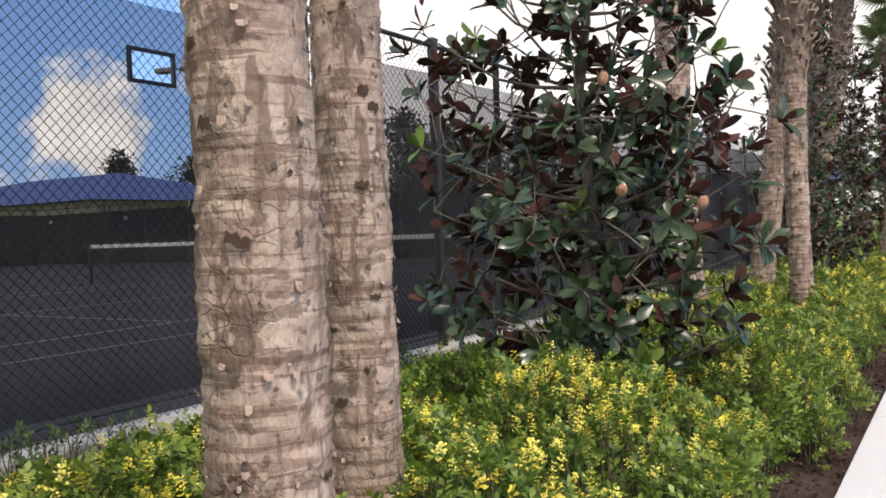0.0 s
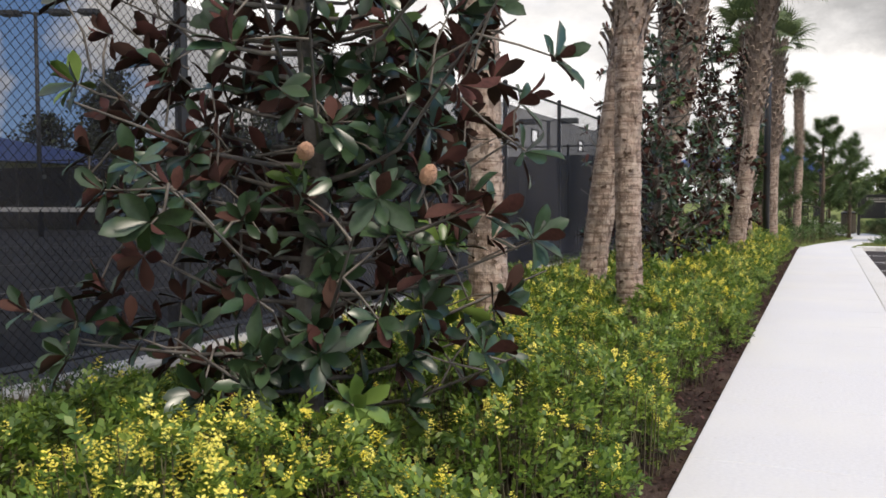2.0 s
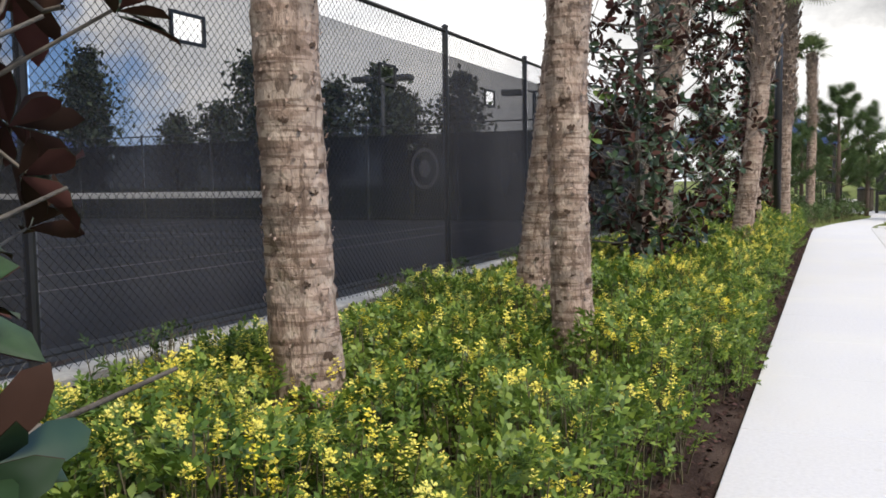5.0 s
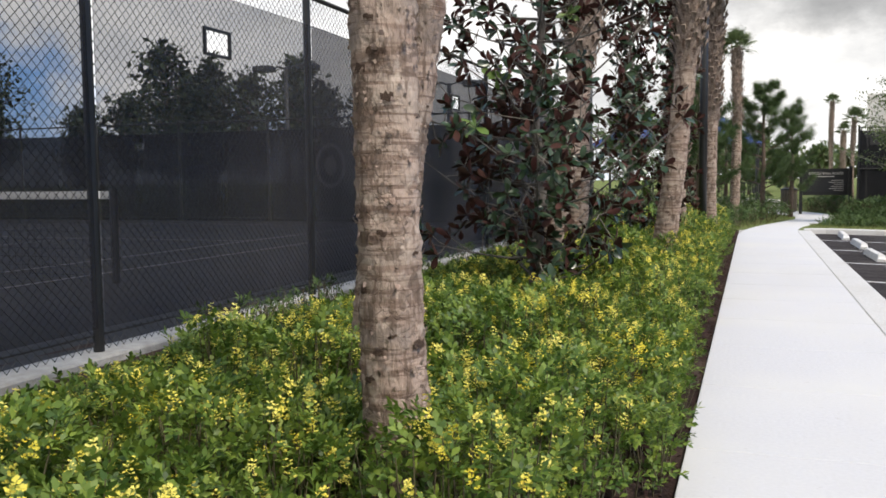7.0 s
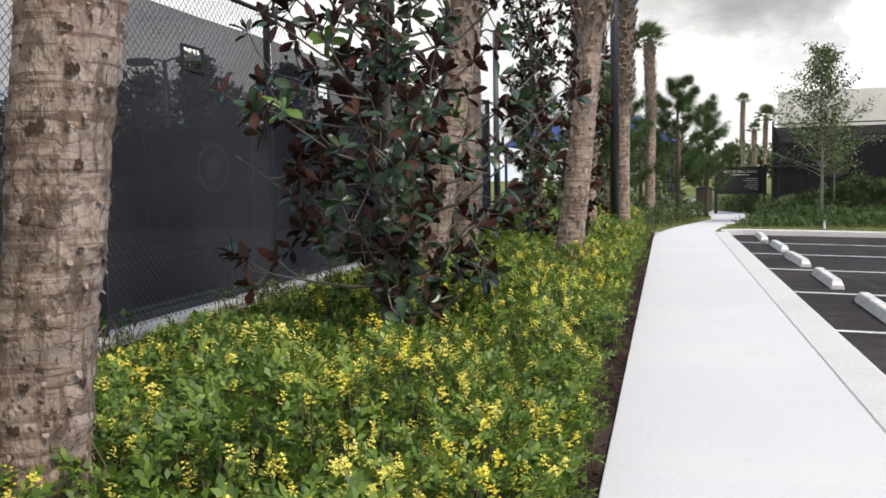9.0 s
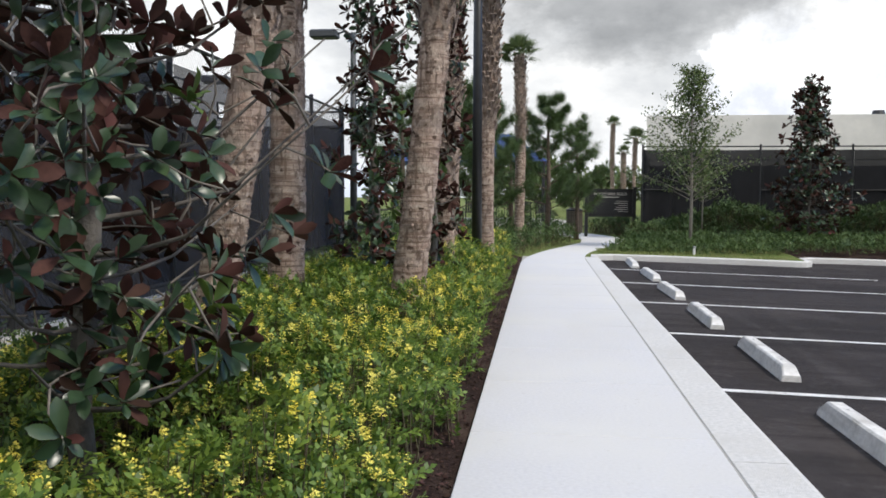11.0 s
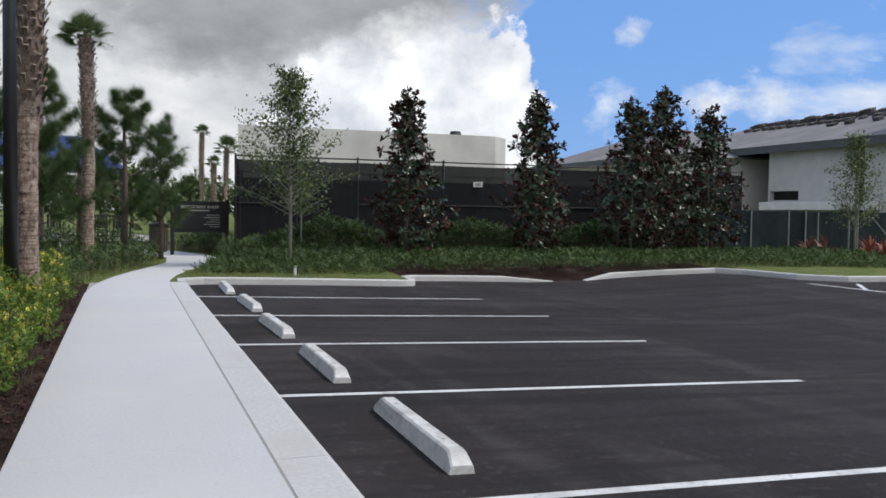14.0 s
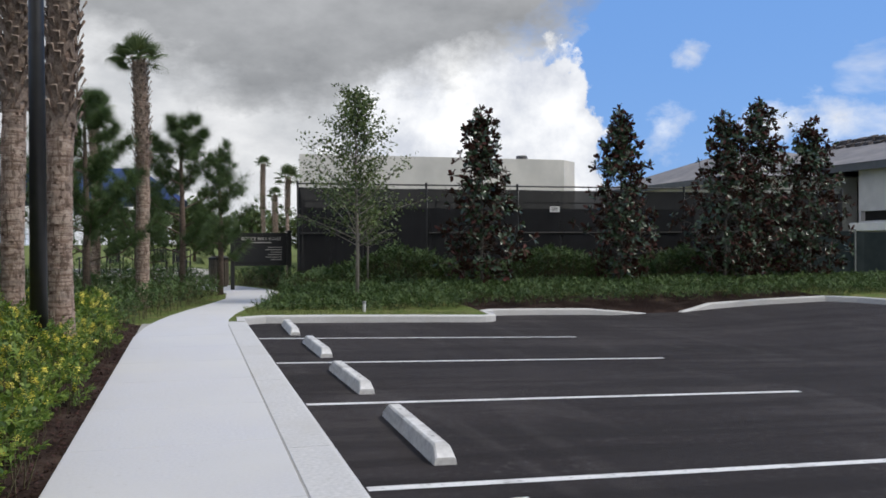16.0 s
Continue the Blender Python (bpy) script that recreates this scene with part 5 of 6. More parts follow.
for i, (x, y, h, r, n) in enumerate(((0.0, 38.0, 4.55, 1.6, 1150), (-1.95, 35.4, 4.65, 1.45, 1250), (-2.9, 38.5, 4.6, 1.4, 800), (1.0, 40.3, 3.85, 1.0, 520), (-3.9, 33.5, 4.3, 1.2, 640), (-1.3, 42.0, 3.6, 1.2, 520))):
    pine("young green pine with upswept branches in the park bed", x, y, h, r, n, i)


def leafy_tree(name, label, category, x, y, h, r, low, leaves, leafmat, barkmat, size, seed, trunk=0.05, group="", round_top=False, fuzz=1.0):
    g = np.random.default_rng(1300 + seed)
    ob = thing(name, label, category, (x, y, 0), group)
    s = Shape()
    s.tube([(0, 0, -0.3), (0.02, 0, low), (-0.02, 0.02, (low + h) / 2), (0, 0, h * 0.97)], [trunk, trunk * 0.85, trunk * 0.45, 0.008], 8)
    part("trunk", s, barkmat, ob, smooth=True)
    br, pos = Shape(), []
    nb = 80
    for i in range(nb):
        t = i / nb
        z = low + (h - low) * t
        L = r * (math.sin(math.pi * min(1, 0.25 + t * 0.72)) ** 0.8 if round_top else (1.02 - 0.86 * t ** 0.9)) * g.uniform(0.45, 1.25)
        a = i * 2.39996 + g.normal(0, 0.2)
        p0 = np.array([0, 0, z * 0.96])
        p2 = p0 + np.array([math.cos(a) * L, math.sin(a) * L, L * g.uniform(0.3, 0.9)])
        br.tube([p0, (p0 + p2) / 2 + (0, 0, 0.04), p2], [trunk * 0.3, trunk * 0.18, 0.005], 4, False)
        k = leaves // nb
        u = g.uniform(0.25, 1.1, k)
        pos.append(p0 + (p2 - p0) * u[:, None] + g.normal(0, (0.05 * r ** 0.7 + 0.03) * fuzz, (k, 3)))
    part("branchwork", br, barkmat, ob)["kind"] = "stuff"
    pos = np.concatenate(pos)
    n = len(pos)
    ax = axes_from(g.normal(0, 1, (n, 3)), g.normal(0, 0.6, (n, 3)) + (0, 0, 1))
    part("crown", scatter("crown", [(0, 0, 0), (0.3, 0.5, 0.06), (0, 1, -0.06), (-0.3, 0.5, 0.06)], [(0, 1, 2, 3)], [leafmat], pos, ax, g.uniform(0.7, 1.3, n) * size), [leafmat], ob)
    return ob


leafy_tree("oak_tree", "slender young oak with a thin pale trunk and airy crown", "oak tree", 4.03, 35.9, 5.15, 1.8, 1.35, 6600, OAKLEAF, OAKBARK, 0.085, 1, trunk=0.05, fuzz=0.8)
leafy_tree("oak_tree", "thin young tree with sparse leaves by the green fence", "young tree", 24.3, 37.2, 4.5, 1.35, 1.0, 3400, OAKLEAF, OAKBARK, 0.09, 2, trunk=0.04)
leafy_tree("oak_tree", "small staked tree behind the oak against the dark fence", "young tree", 4.9, 39.0, 3.0, 0.7, 1.3, 700, OAKLEAF, OAKBARK, 0.09, 3, trunk=0.03)
rt = np.random.default_rng(44)
for i in range(20):
    x = -58 + 2.75 * i + rt.uniform(-0.8, 0.8)
    y = 46 + rt.uniform(-3, 9) + (6 if i % 3 else 0)
    h = rt.uniform(6.5, 11.0)
    if x > -21:
        continue
    leafy_tree("far_tree", "dark far tree beyond the court", "tree", x, y, h, rt.uniform(1.4, 2.9), h * rt.uniform(0.12, 0.35), 2000, TREELINE, PINEBARK, 0.42, 60 + i, trunk=0.16, group="trees beyond the court", round_top=i % 3 > 0, fuzz=2.2)
for i in range(16):
    x, y, h = -6 + 2.4 * i + rt.uniform(-0.8, 0.8), 92 + rt.uniform(0, 16), rt.uniform(2.8, 5.2)
    leafy_tree("far_tree", "low hazy green tree on the horizon", "tree", x, y, h, rt.uniform(1.8, 3.0), h * 0.15, 700, OAKLEAF, PINEBARK, 0.55, 90 + i, trunk=0.15, group="trees on the horizon", round_top=True, fuzz=2.0)


# ---- fixtures, signs and buildings ----
FARY = 41.2
fence_run("bocce_fence", "tall black chain-link fence with dense black windscreen", pose(0, FARY, 0), [3.27, 5.2, 7.2, 10.2, 13.2, 16.2, 19.2, 22.6], [], 3.18, z0=0.0, screen=SCREEN_FAR, links=False, mid=True, bottom=0.05, drop=0.14)
fence_run("bocce_fence_side", "black screened fence returning beside the walk", pose(3.27, FARY, 0, 0, 0, 82.5), [0.08, 3.0, 6.0, 9.0, 12.0], [], 3.18, z0=0.0, screen=SCREEN_FAR, links=False, bottom=0.05)
fence_run("bocce_fence_back", "black screened fence behind the bocce courts", pose(4.9, FARY + 11.95, 0), [0.05, 3.0, 6.0, 9.0, 12.0, 15.9, 19.3], [], 3.22, z0=0.0, screen=SCREEN_FAR, links=False, bottom=0.05)
for x in (3.27, 7.2, 10.2, 13.2, 16.2, 19.2):
    s = Shape()
    s.tube([(x + 0.05, FARY - 0.06, 1.68), (x + 2.9, FARY - 0.06, 1.68)], 0.02, 8)
    tagged(part("middle_rail", s, BLACK), "black steel rail across the screened fence", "fence rail", "middle rails", "structure")
plate = thing("fence_sign", "small white notice plate on the screened fence", "sign", (11.45, FARY - 0.075, 2.43))
s = Shape()
s.box(-0.17, -0.01, -0.09, 0.17, 0.0, 0.09, 0.003)
part("plate", s, WHITE, plate)
for z, w in ((0.045, 0.24), (0.01, 0.2), (-0.03, 0.22)):
    s = Shape()
    s.box(-w / 2, -0.013, z - 0.008, w / 2, -0.010, z + 0.008)
    part("text_bar", s, LAMPGREY, plate, "dark line of small writing")

sign = thing("rules_sign", "black framed bocce rules board on two posts", "sign", pose(2.28, 42.3, 0, 0, 0, 4))
for x in (-0.86, 0.86):
    s = Shape()
    s.box(x - 0.055, -0.055, -0.1, x + 0.055, 0.055, 1.74, 0.008)
    part("post", s, BLACK, sign)
    s = Shape()
    s.box(x - 0.075, -0.075, 1.74, x + 0.075, 0.075, 1.78, 0.01)
    part("post_cap", s, BLACK, sign)
s = Shape()
s.box(-0.80, -0.03, 0.72, 0.80, 0.03, 1.70, 0.006)
part("board", s, SIGNFACE, sign)
s = Shape()
for a in ((-0.80, -0.045, 1.66, 0.80, -0.03, 1.71), (-0.80, -0.045, 0.71, 0.80, -0.03, 0.76), (-0.80, -0.045, 0.76, -0.76, -0.03, 1.66), (0.76, -0.045, 0.76, 0.80, -0.03, 1.66)):
    s.box(*a)
part("frame", s, BLACK, sign)
s = Shape()
s.box(-0.66, -0.036, 0.82, 0.66, -0.03, 1.34)
part("panel", s, SLATE, sign, "dark grey rules panel")
for i in range(6):
    s = Shape()
    w = 0.42 + 0.1 * math.sin(i * 2.1)
    s.box(0.62 - w, -0.040, 1.26 - i * 0.075, 0.62, -0.036, 1.275 - i * 0.075)
    part("text_bar", s, LETTER, sign, "line of small pale writing")
s = Shape()
s.box(-0.3, -0.034, 1.40, 0.3, -0.030, 1.425)
part("text_bar", s, LETTER, sign, "line of small pale writing")
font = bpy.data.curves.new("title", "FONT")
font.body, font.size, font.align_x, font.extrude = "BOCCE BALL RULES", 0.135, "CENTER", 0.002
title = new("title", font)
title.parent, title.matrix_basis = sign, pose(0, -0.033, 1.485, 90, 0, 0)
font.materials.append(LETTER)
title["label"] = "raised pale letters"

# black lamp post beside the walk
post = thing("lamp_post", "tall black tapered steel lamp post in the bed", "lamp post", (-1.27, 24.93, bed_z(-1.27)))
s = Shape()
s.tube([(0, 0, -0.1), (0, 0, 0.28), (0, 0, 0.3)], [0.15, 0.15, 0.1], 16)
part("base_cover", s, BLACK, post, smooth=False)
s = Shape()
s.tube([(0, 0, 0.25), (0, 0, 3.5), (0, 0, 6.8)], [0.088, 0.075, 0.06], 14)
part("pole", s, BLACK, post, smooth=True)
s = Shape()
s.tube([(0, 0, 6.8), (0, 0, 6.84), (0.9, 0, 6.86)], [0.03, 0.03, 0.03], 8)
part("arm", s, BLACK, post)
s = Shape()
s.box(0.75, -0.15, 6.78, 1.3, 0.15, 6.92, 0.02)
part("lamp_head", s, LAMPGREY, post)


def flood_pole(label, x, y, z0, h, heads, turn, group):
    ob = thing("flood_light", label, "flood light", pose(x, y, z0, 0, 0, turn), group)
    s = Shape()
    s.tube([(0, 0, -0.2), (0, 0, h)], [0.09, 0.06], 10)
    part("pole", s, LAMPGREY, ob, smooth=True)
    for i, dx in enumerate(heads):
        s = Shape()
        s.tube([(0, 0, h - 0.06), (dx * 0.6, 0, h + 0.03), (dx, 0, h - 0.02)], 0.025, 6)
        part("arm", s, LAMPGREY, ob)
        s = Shape()
        sg = 1 if dx > 0 else -1
        s.box(min(dx, dx + sg * 0.62), -0.2, h - 0.12, max(dx, dx + sg * 0.62), 0.2, h + 0.06, 0.03)
        part("lamp_head", s, LAMPGREY, ob)
    return ob


flood_pole("dark court light pole with shoebox heads", -23.5, 22.6, CZ, 7.3, (0.5, -0.5, 1.5, -1.5), 20, "court lights")
flood_pole("dark court light pole with shoebox heads", -13.4, 29.6, 0.0, 4.8, (0.4, -0.4), 5, "court lights")
flood_pole("dark court light pole with shoebox heads", -8.6, 30.5, 0.0, 4.2, (0.4, -0.4), 10, "court lights")
flood_pole("shoebox lamp on a curved arm behind the court fence", -4.45, 30.0, 0.0, 5.1, (-0.35,), 0, "court lights")

# pale round emblems printed on the end screen
for x in (-27.0, -11.3):
    s = Shape()
    n = 28
    for k in range(n):
        a, b = math.tau * k / n, math.tau * (k + 1) / n
        s.face(*[(0.46 * q * math.cos(w), 0, 0.62 * q * math.sin(w)) for q, w in ((1, a), (1, b), (0.82, b), (0.82, a))])
    s.face(*[(0.2 * math.cos(math.tau * k / 7), 0, 0.28 * math.sin(math.tau * k / 7)) for k in range(7)])
    part("emblem", s, EMBLEM, END, "pale round emblem printed on the screen", at=pose(FX - x, 0.075, 1.85))

# railing, bin and canopy in the park
s = Shape()
s.extrude([(-9, 46.2), (1.5, 46.2), (1.5, 50.5), (0.2, 57), (-9, 57)], -0.1, 0.28)
structure("plaza", s, STRIP, "pale paved seating terrace in the park", "terrace")


def terrace_chair():
    ob = thing("garden_chair", "black slatted garden chair on the park terrace", "garden chair", group="terrace chairs")
    for x in (-0.24, 0.24):
        for y in (-0.24, 0.22):
            s = Shape()
            s.box(x - 0.025, y - 0.025, 0, x + 0.025, y + 0.025, 0.42 if y < 0 else 0.5, 0.004)
            part("leg", s, BLACK, ob)
        s = Shape()
        s.box(x - 0.04, -0.30, 0.60, x + 0.04, 0.26, 0.63, 0.006)
        part("armrest", s, BLACK, ob)
        s = Shape()
        s.box(x - 0.02, -0.26, 0.40, x + 0.02, -0.22, 0.60)
        part("arm_post", s, BLACK, ob)
    s = Shape()
    s.box(-0.27, -0.28, 0.40, 0.27, 0.26, 0.44, 0.008)
    part("seat", s, BLACK, ob)
    for k in range(5):
        s = Shape()
        s.box(-0.25 + k * 0.105, 0.22, 0.44, -0.17 + k * 0.105, 0.25, 0.92 + 0.03 * math.sin(k * math.pi / 4), 0.004)
        part("back_slat", s, BLACK, ob)
    return ob


CHAIRS = [pose(-3.4, 49.6, 0.28, 0, 0, 200), pose(-2.5, 50.0, 0.28, 0, 0, 170), pose(-0.9, 50.2, 0.28, 0, 0, 185), pose(-0.1, 49.8, 0.28, 0, 0, 160), pose(-5.0, 49.0, 0.28, 0, 0, 190)]
chair = terrace_chair()
chair.matrix_basis = CHAIRS[0]
for m in CHAIRS[1:]:
    copy_thing(chair, m)

rail = thing("picket_rail", "low black picket railing in the park", "railing", pose(-0.76, 47.5, 0.28, 0, 0, -4))
for z in (0.12, 0.86):
    s = Shape()
    s.box(-1.0, -0.02, z, 1.0, 0.02, z + 0.04, 0.004)
    part("rail", s, BLACK, rail)
for i in range(17):
    s = Shape()
    x = -0.98 + i * 0.1225
    s.box(x - 0.012, -0.012, 0.0, x + 0.012, 0.012, 0.9)
    part("picket", s, BLACK, rail)
litter = thing("litter_bin", "brown slatted litter bin with a dark lid beside the sign", "litter bin", (1.08, 44.2, 0))
for k in range(16):
    a = math.tau * k / 16
    s = Shape()
    s.box(-0.05, 0.28, 0.04, 0.05, 0.31, 0.88, 0.006)
    part("slat", s, BIN, litter, at=pose(0, 0, 0, 0, 0, math.degrees(a)))
s = Shape()
s.tube([(0, 0, 0.0), (0, 0, 0.88)], 0.27, 16)
part("liner", s, BLACK, litter)
s = Shape()
s.tube([(0, 0, 0.88), (0, 0, 0.93), (0, 0, 1.0)], [0.33, 0.33, 0.2], 18)
part("lid", s, BLACK, litter)

shade_sail = thing("blue_canopy", "blue fabric canopy on posts beyond the pines", "canopy", (-3.9, 52.0, 0.28))
s = Shape()
s.v += [(-4, -3, 2.7), (4, -3, 2.7), (4, 3, 2.7), (-4, 3, 2.7), (-2.2, 0, 4.1), (2.2, 0, 4.1)]
s.f += [(0, 1, 5, 4), (1, 2, 5), (2, 3, 4, 5), (3, 0, 4), (0, 3, 2, 1)]
s.mi += [0] * 5
part("fabric", s, BLUE, shade_sail)
for x in (-3.8, 3.8):
    for y in (-2.8, 2.8):
        s = Shape()
        s.tube([(x, y, -0.1), (x, y, 2.75)], 0.07, 8)
        part("post", s, BLACK, shade_sail)
hall = thing("blue_roof_hall", "low far hall with a long blue hipped roof beyond the court", "building", (-62, 44, 0))
s = Shape()
s.box(-14, -8, -0.3, 14, 8, 4.0)
part("wall", s, GREYWALL, hall)
s = Shape()
s.v += [(-16, -10, 4.0), (16, -10, 4.0), (16, 10, 4.0), (-16, 10, 4.0), (-6, 0, 6.6), (6, 0, 6.6)]
s.f += [(0, 1, 5, 4), (1, 2, 5), (2, 3, 4, 5), (3, 0, 4), (0, 3, 2, 1)]
s.mi += [0] * 5
part("roof", s, BLUE, hall)

# irrigation stub on the island
stub = thing("irrigation_stub", "short pale plastic irrigation riser in the grass", "irrigation riser", (3.75, 33.6, -0.09))
s = Shape()
s.tube([(0, 0, -0.05), (0, 0, 0.2)], 0.035, 10)
part("riser", s, WHITE, stub)
s = Shape()
s.tube([(0, 0, 0.2), (0, 0, 0.24), (0, 0, 0.25)], [0.045, 0.045, 0.03], 10)
part("cap", s, GALV, stub)

# white flat-roofed hall behind the bocce fence
hall = thing("white_hall", "plain white flat-roofed hall behind the screened fence", "building", (0, 0, 0))
s = Shape()
s.extrude([(5.6, 60), (20.3, 60), (21.5, 61.2), (21.5, 76), (7.8, 76)], -0.3, 5.75)
part("wall", s, STUCCO, hall)
s = Shape()
s.extrude([(5.597, 59.997), (20.302, 59.997), (21.503, 61.198), (21.503, 76.003), (7.797, 76.003)], 5.75, 5.92)
part("parapet", s, STUCCO, hall, "white parapet cap")
s = Shape()
s.tube([(18.95, 63, 5.9), (18.95, 63, 6.1), (18.95, 63, 6.15), (18.95, 63, 6.4)], [0.15, 0.15, 0.38, 0.3], 10)
part("roof_vent", s, SHADE_VENT_BLACK, hall, "dark mushroom roof vent")

# clubhouse under construction
club = thing("clubhouse", "grey clubhouse under construction with stacked roof tiles", "building", (0, 0, 0))
X0, Y0, Y1, EAVE = 36.0, 34.0, 58.4, 5.55
s = Shape()
# wall with its recesses and window openings left free
for a in ((Y0, 48.15, -0.3, EAVE), (48.7, 55.26, -0.3, 2.42), (48.7, 55.26, 2.96, EAVE), (48.7, 52.8, 2.42, 2.96), (55.1, 55.26, 2.42, 2.96), (57.8, Y1, -0.3, EAVE)):
    s.box(X0, a[0], a[2], X0 + 0.3, a[1], a[3])
part("wall", s, GREYWALL, club)
# near-black sheet behind the openings; the interior's shade is in its colour
s = Shape()
s.box(X0 + 2.0, Y0, -0.3, X0 + 2.3, Y1, EAVE)
part("inner_wall", s, SHADE_VENT_BLACK, club, "near-black backing with the interior's shade in its colour")
for y in (Y0, Y1 - 0.3):
    s = Shape()
    s.box(X0 + 0.3, y, -0.3, X0 + 14, y + 0.3, EAVE)
    part("end_wall", s, GREYWALL, club)
s = Shape()
s.box(X0 - 0.9, 47.0, 1.85, X0, 55.0, 2.3, 0.02)
part("balcony_slab", s, STUCCO, club, "pale concrete ledge")
s = Shape()
s.box(X0 - 0.75, Y0 - 0.6, EAVE - 0.38, X0 - 0.65, Y1 + 0.6, EAVE + 0.05)
part("fascia", s, FASCIA, club, "dark grey fascia board")
s = Shape()
s.box(X0 - 0.65, Y0 - 0.6, EAVE - 0.05, X0 + 0.3, Y1 + 0.6, EAVE)
part("soffit", s, FASCIA, club)
s = Shape()
RIDGE = EAVE + 2.3
s.v += [(X0 - 0.8, Y0 - 0.7, EAVE + 0.04), (X0 - 0.8, 72.0, EAVE + 0.04), (X0 + 15, 72.0, EAVE + 0.04), (X0 + 15, Y0 - 0.7, EAVE + 0.04), (X0 + 7.1, Y0 + 1.5, RIDGE), (X0 + 7.1, 66.0, RIDGE)]
s.f += [(0, 4, 5, 1), (1, 5, 2), (2, 5, 4, 3), (3, 4, 0), (0, 1, 2, 3)]
s.mi += [0] * 5
part("roof", s, ROOF, club, "grey roof underlay")
rg = np.random.default_rng(17)
for row, (u, y_a, y_b, gap) in enumerate(((0.95, 35.5, 65.0, 0.5), (0.80, 35.0, 64.0, 0.8), (0.62, 35.0, 56.0, 1.6))):
    y = y_a
    while y < y_b:
        s = Shape()
        w, h = rg.uniform(0.35, 0.6), rg.uniform(0.22, 0.42) * (1.0 if row == 0 else 0.55)
        for k in range(3):
            o = rg.uniform(-0.04, 0.04)
            s.box(-0.22 + o, -w / 2 + o, h * k / 3, 0.22 + o, w / 2 + o, h * (k + 0.85) / 3, 0.01)
        part("tile_stack", s, TILE, club, "stack of dark roof tiles", at=pose(X0 - 0.8 + 7.9 * u, y, EAVE + 0.06 + 2.26 * u, 0, -18, rg.uniform(-8, 8)))
        y += gap * rg.uniform(0.8, 1.4)
# lower wing towards the court
wing = thing("clubhouse_wing", "low grey wing with a shallow hipped roof", "building", (0, 0, 0))
s = Shape()
s.box(30.5, 57.6, -0.3, 44, 74, 5.0)
part("wall", s, STUCCO, wing)
s = Shape()
s.v += [(29.6, 56.9, 5.0), (45, 56.9, 5.0), (45, 75, 5.0), (29.6, 75, 5.0), (36, 64, 7.4), (36, 68, 7.4)]
s.f += [(0, 1, 4), (1, 2, 5, 4), (2, 3, 5), (3, 0, 4, 5), (0, 3, 2, 1)]
s.mi += [0] * 5
part("roof", s, ROOF, wing)
s = Shape()
s.box(29.5, 56.8, 4.7, 29.6, 75, 5.05)
part("fascia", s, FASCIA, wing)

# square entrance tower with a green hipped roof rising through the clubhouse roof
tower = thing("entrance_tower", "grey square tower with a dark green hipped roof", "tower", (41.0, 43.6, 0))
s = Shape()
s.box(-2.4, -2.4, -0.4, 2.4, 2.4, 9.35, 0.03)
part("wall", s, GREYWALL, tower)
s = Shape()
s.box(-3.2, -3.2, 9.35, 3.2, 3.2, 9.6, 0.03)
part("eave", s, GREENROOF, tower, "dark green eave board")
s = Shape()
s.v += [(-3.25, -3.25, 9.6), (3.25, -3.25, 9.6), (3.25, 3.25, 9.6), (-3.25, 3.25, 9.6), (0, 0, 11.6)]
s.f += [(0, 1, 4), (1, 2, 4), (2, 3, 4), (3, 0, 4), (0, 3, 2, 1)]
s.mi += [0] * 5
part("roof", s, GREENROOF, tower, "dark green metal roof")

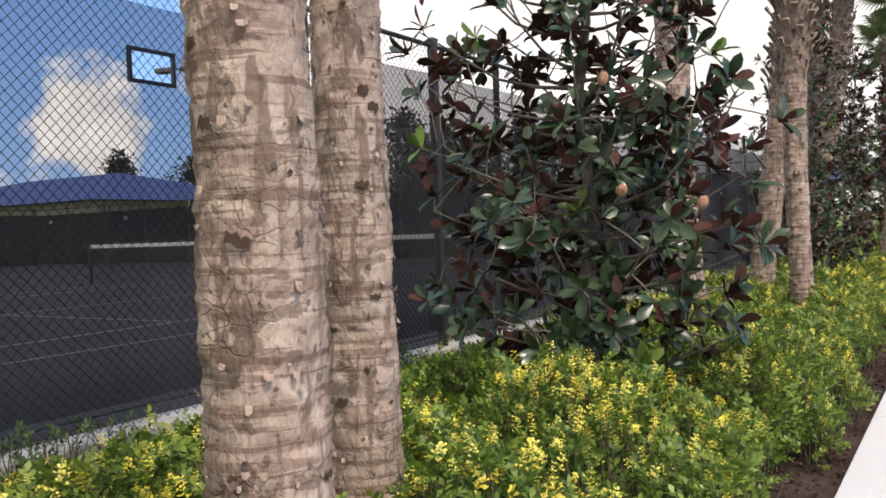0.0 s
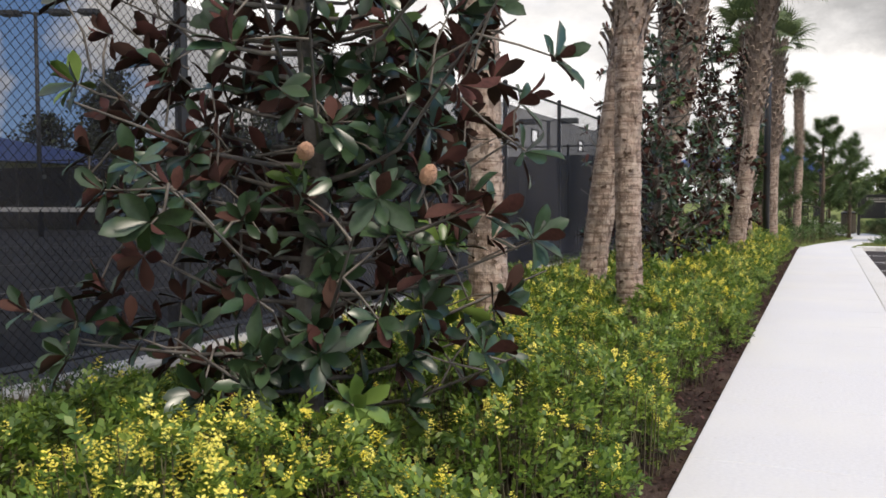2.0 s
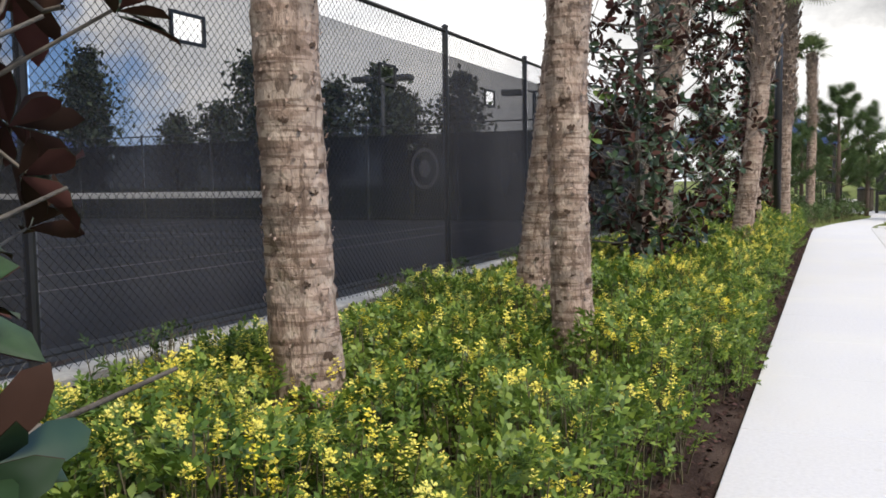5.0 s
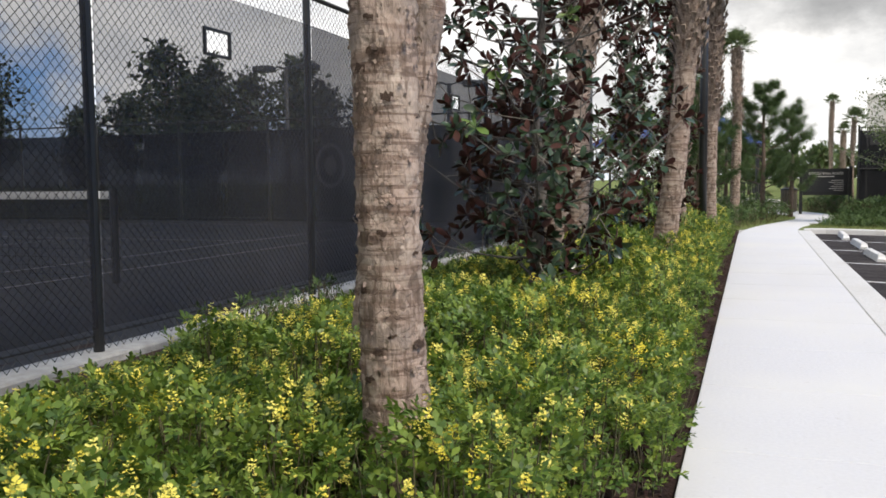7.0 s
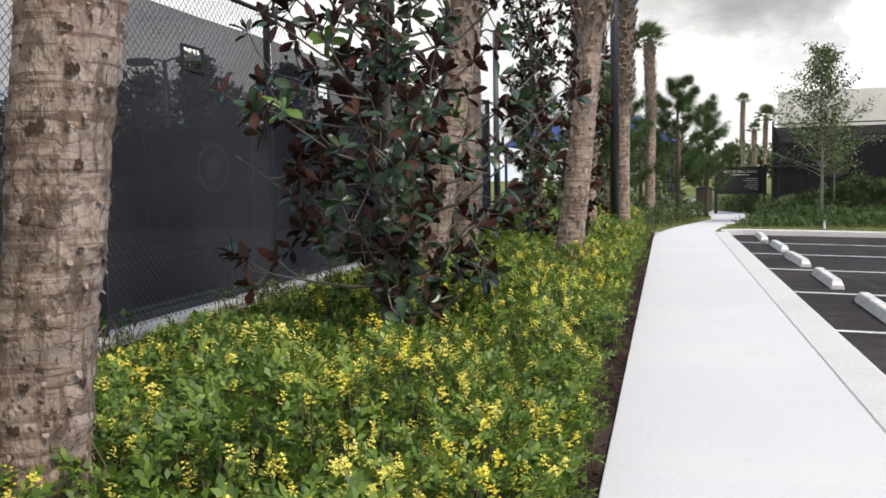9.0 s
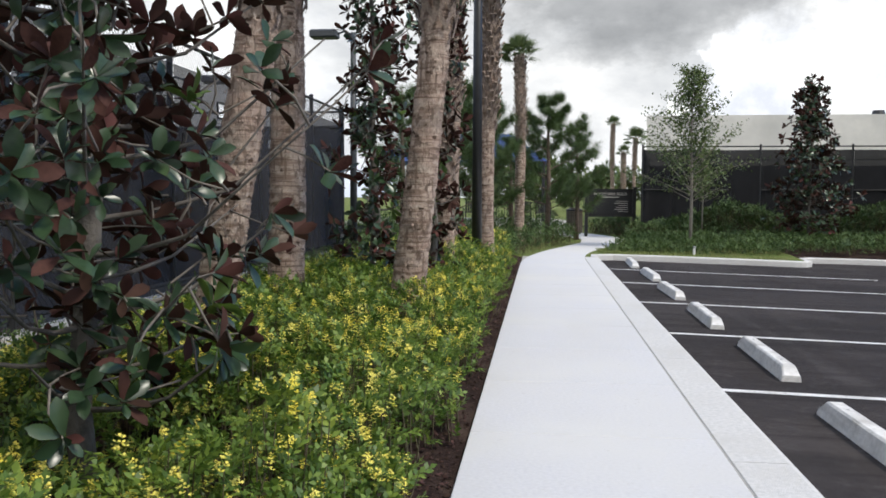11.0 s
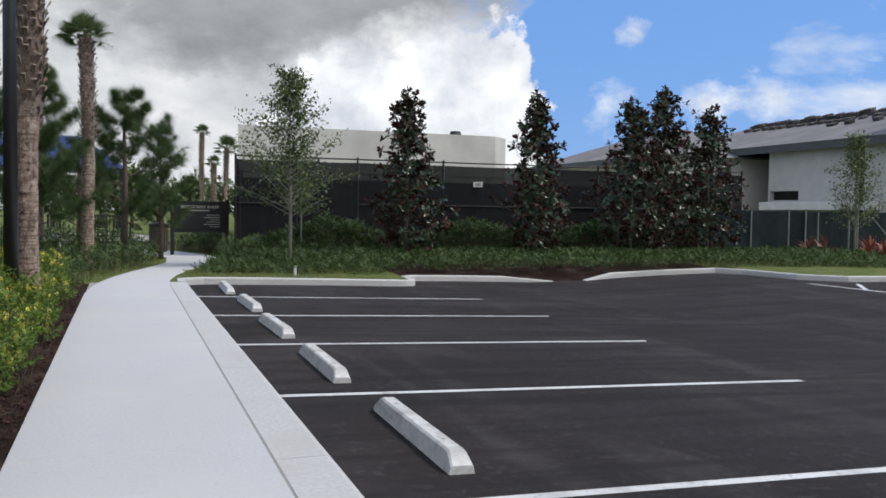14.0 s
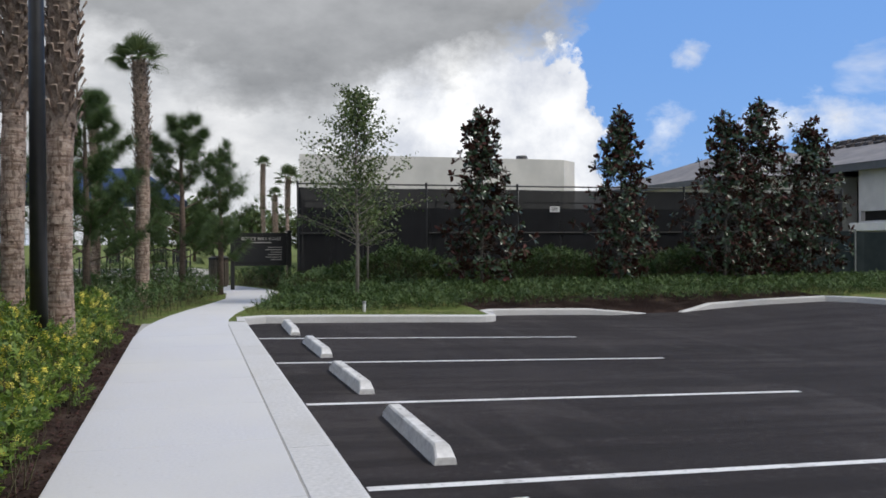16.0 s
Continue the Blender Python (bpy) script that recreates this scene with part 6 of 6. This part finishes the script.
# green screened construction fence
gf = thing("construction_fence", "temporary fence with dark green windscreen and steel posts", "fence", pose(19.5, 39.9, 0, 0, 0, -4), kind="structure")
for i in range(10):
    s = Shape()
    s.tube([(i * 2.4, 0, -0.1), (i * 2.4, 0, 1.76)], 0.028, 8)
    part("post", s, GALV, gf)
    if i < 9:
        s = Shape()
        for k in range(6):
            a, b = i * 2.4 + 0.4 * k, i * 2.4 + 0.4 * (k + 1)
            w0, w1 = 0.05 + 0.025 * math.sin(a * 5), 0.05 + 0.025 * math.sin(b * 5)
            s.face((a, w0, 0.02), (b, w1, 0.02), (b, w1, 1.68 - 0.02 * math.sin(b * 2.6)), (a, w0, 1.68 - 0.02 * math.sin(a * 2.6)))
        part("windscreen", s, SCREEN_GREEN, gf, "dark green fabric screen")
for x in (3.7, 5.0, 6.4):
    s = Shape()
    s.tube([(x, -0.45, 0), (x, -0.45, 1.7)], 0.025, 8)
    part("stake", s, GALV, gf, "thin pale tree stake")
s = Shape()
s.tube([(7.4, -0.5, 1.5), (8.8, -0.6, 0.05)], 0.022, 6)
part("stake", s, GALV, gf, "slanting pale stake")
for i, (x, y, r) in enumerate(((23.6, 38.6, 0.45), (24.0, 38.3, 0.5), (26.2, 38.3, 0.5), (26.8, 38.2, 0.5))):
    g = np.random.default_rng(i + 70)
    ob = thing("bromeliad", "spiky reddish bromeliad in front of the green fence", "bromeliad", (x, y, 0.0), "red bromeliads")
    n = 46
    az, el = g.uniform(0, math.tau, n), g.uniform(0.35, 1.4, n)
    d = np.stack([np.cos(az) * np.cos(el), np.sin(az) * np.cos(el), np.sin(el)], 1)
    part("leaves", scatter("leaves", [(-0.04, 0, 0), (0.04, 0, 0), (0.035, 0.6, 0.05), (-0.035, 0.6, 0.05), (0, 1, -0.12)], [(0, 1, 2, 3), (3, 2, 4)], [REDLEAF], np.zeros((n, 3)) + (0, 0, 0.02),
                           axes_from(d, np.tile([0.0, 0, 1.0], (n, 1))), g.uniform(1.2, 2.0, n) * r), [REDLEAF], ob)

# plain closing wall of trees far behind the start of the walk
for i in range(9):
    leafy_tree("far_tree", "far tree closing the view behind", "tree", -40 + 10 * i, -45 - (i % 3) * 6, 7.5, 3.4, 1.6, 700, TREELINE, PINEBARK, 0.7, 140 + i, trunk=0.2, group="trees behind", round_top=True)
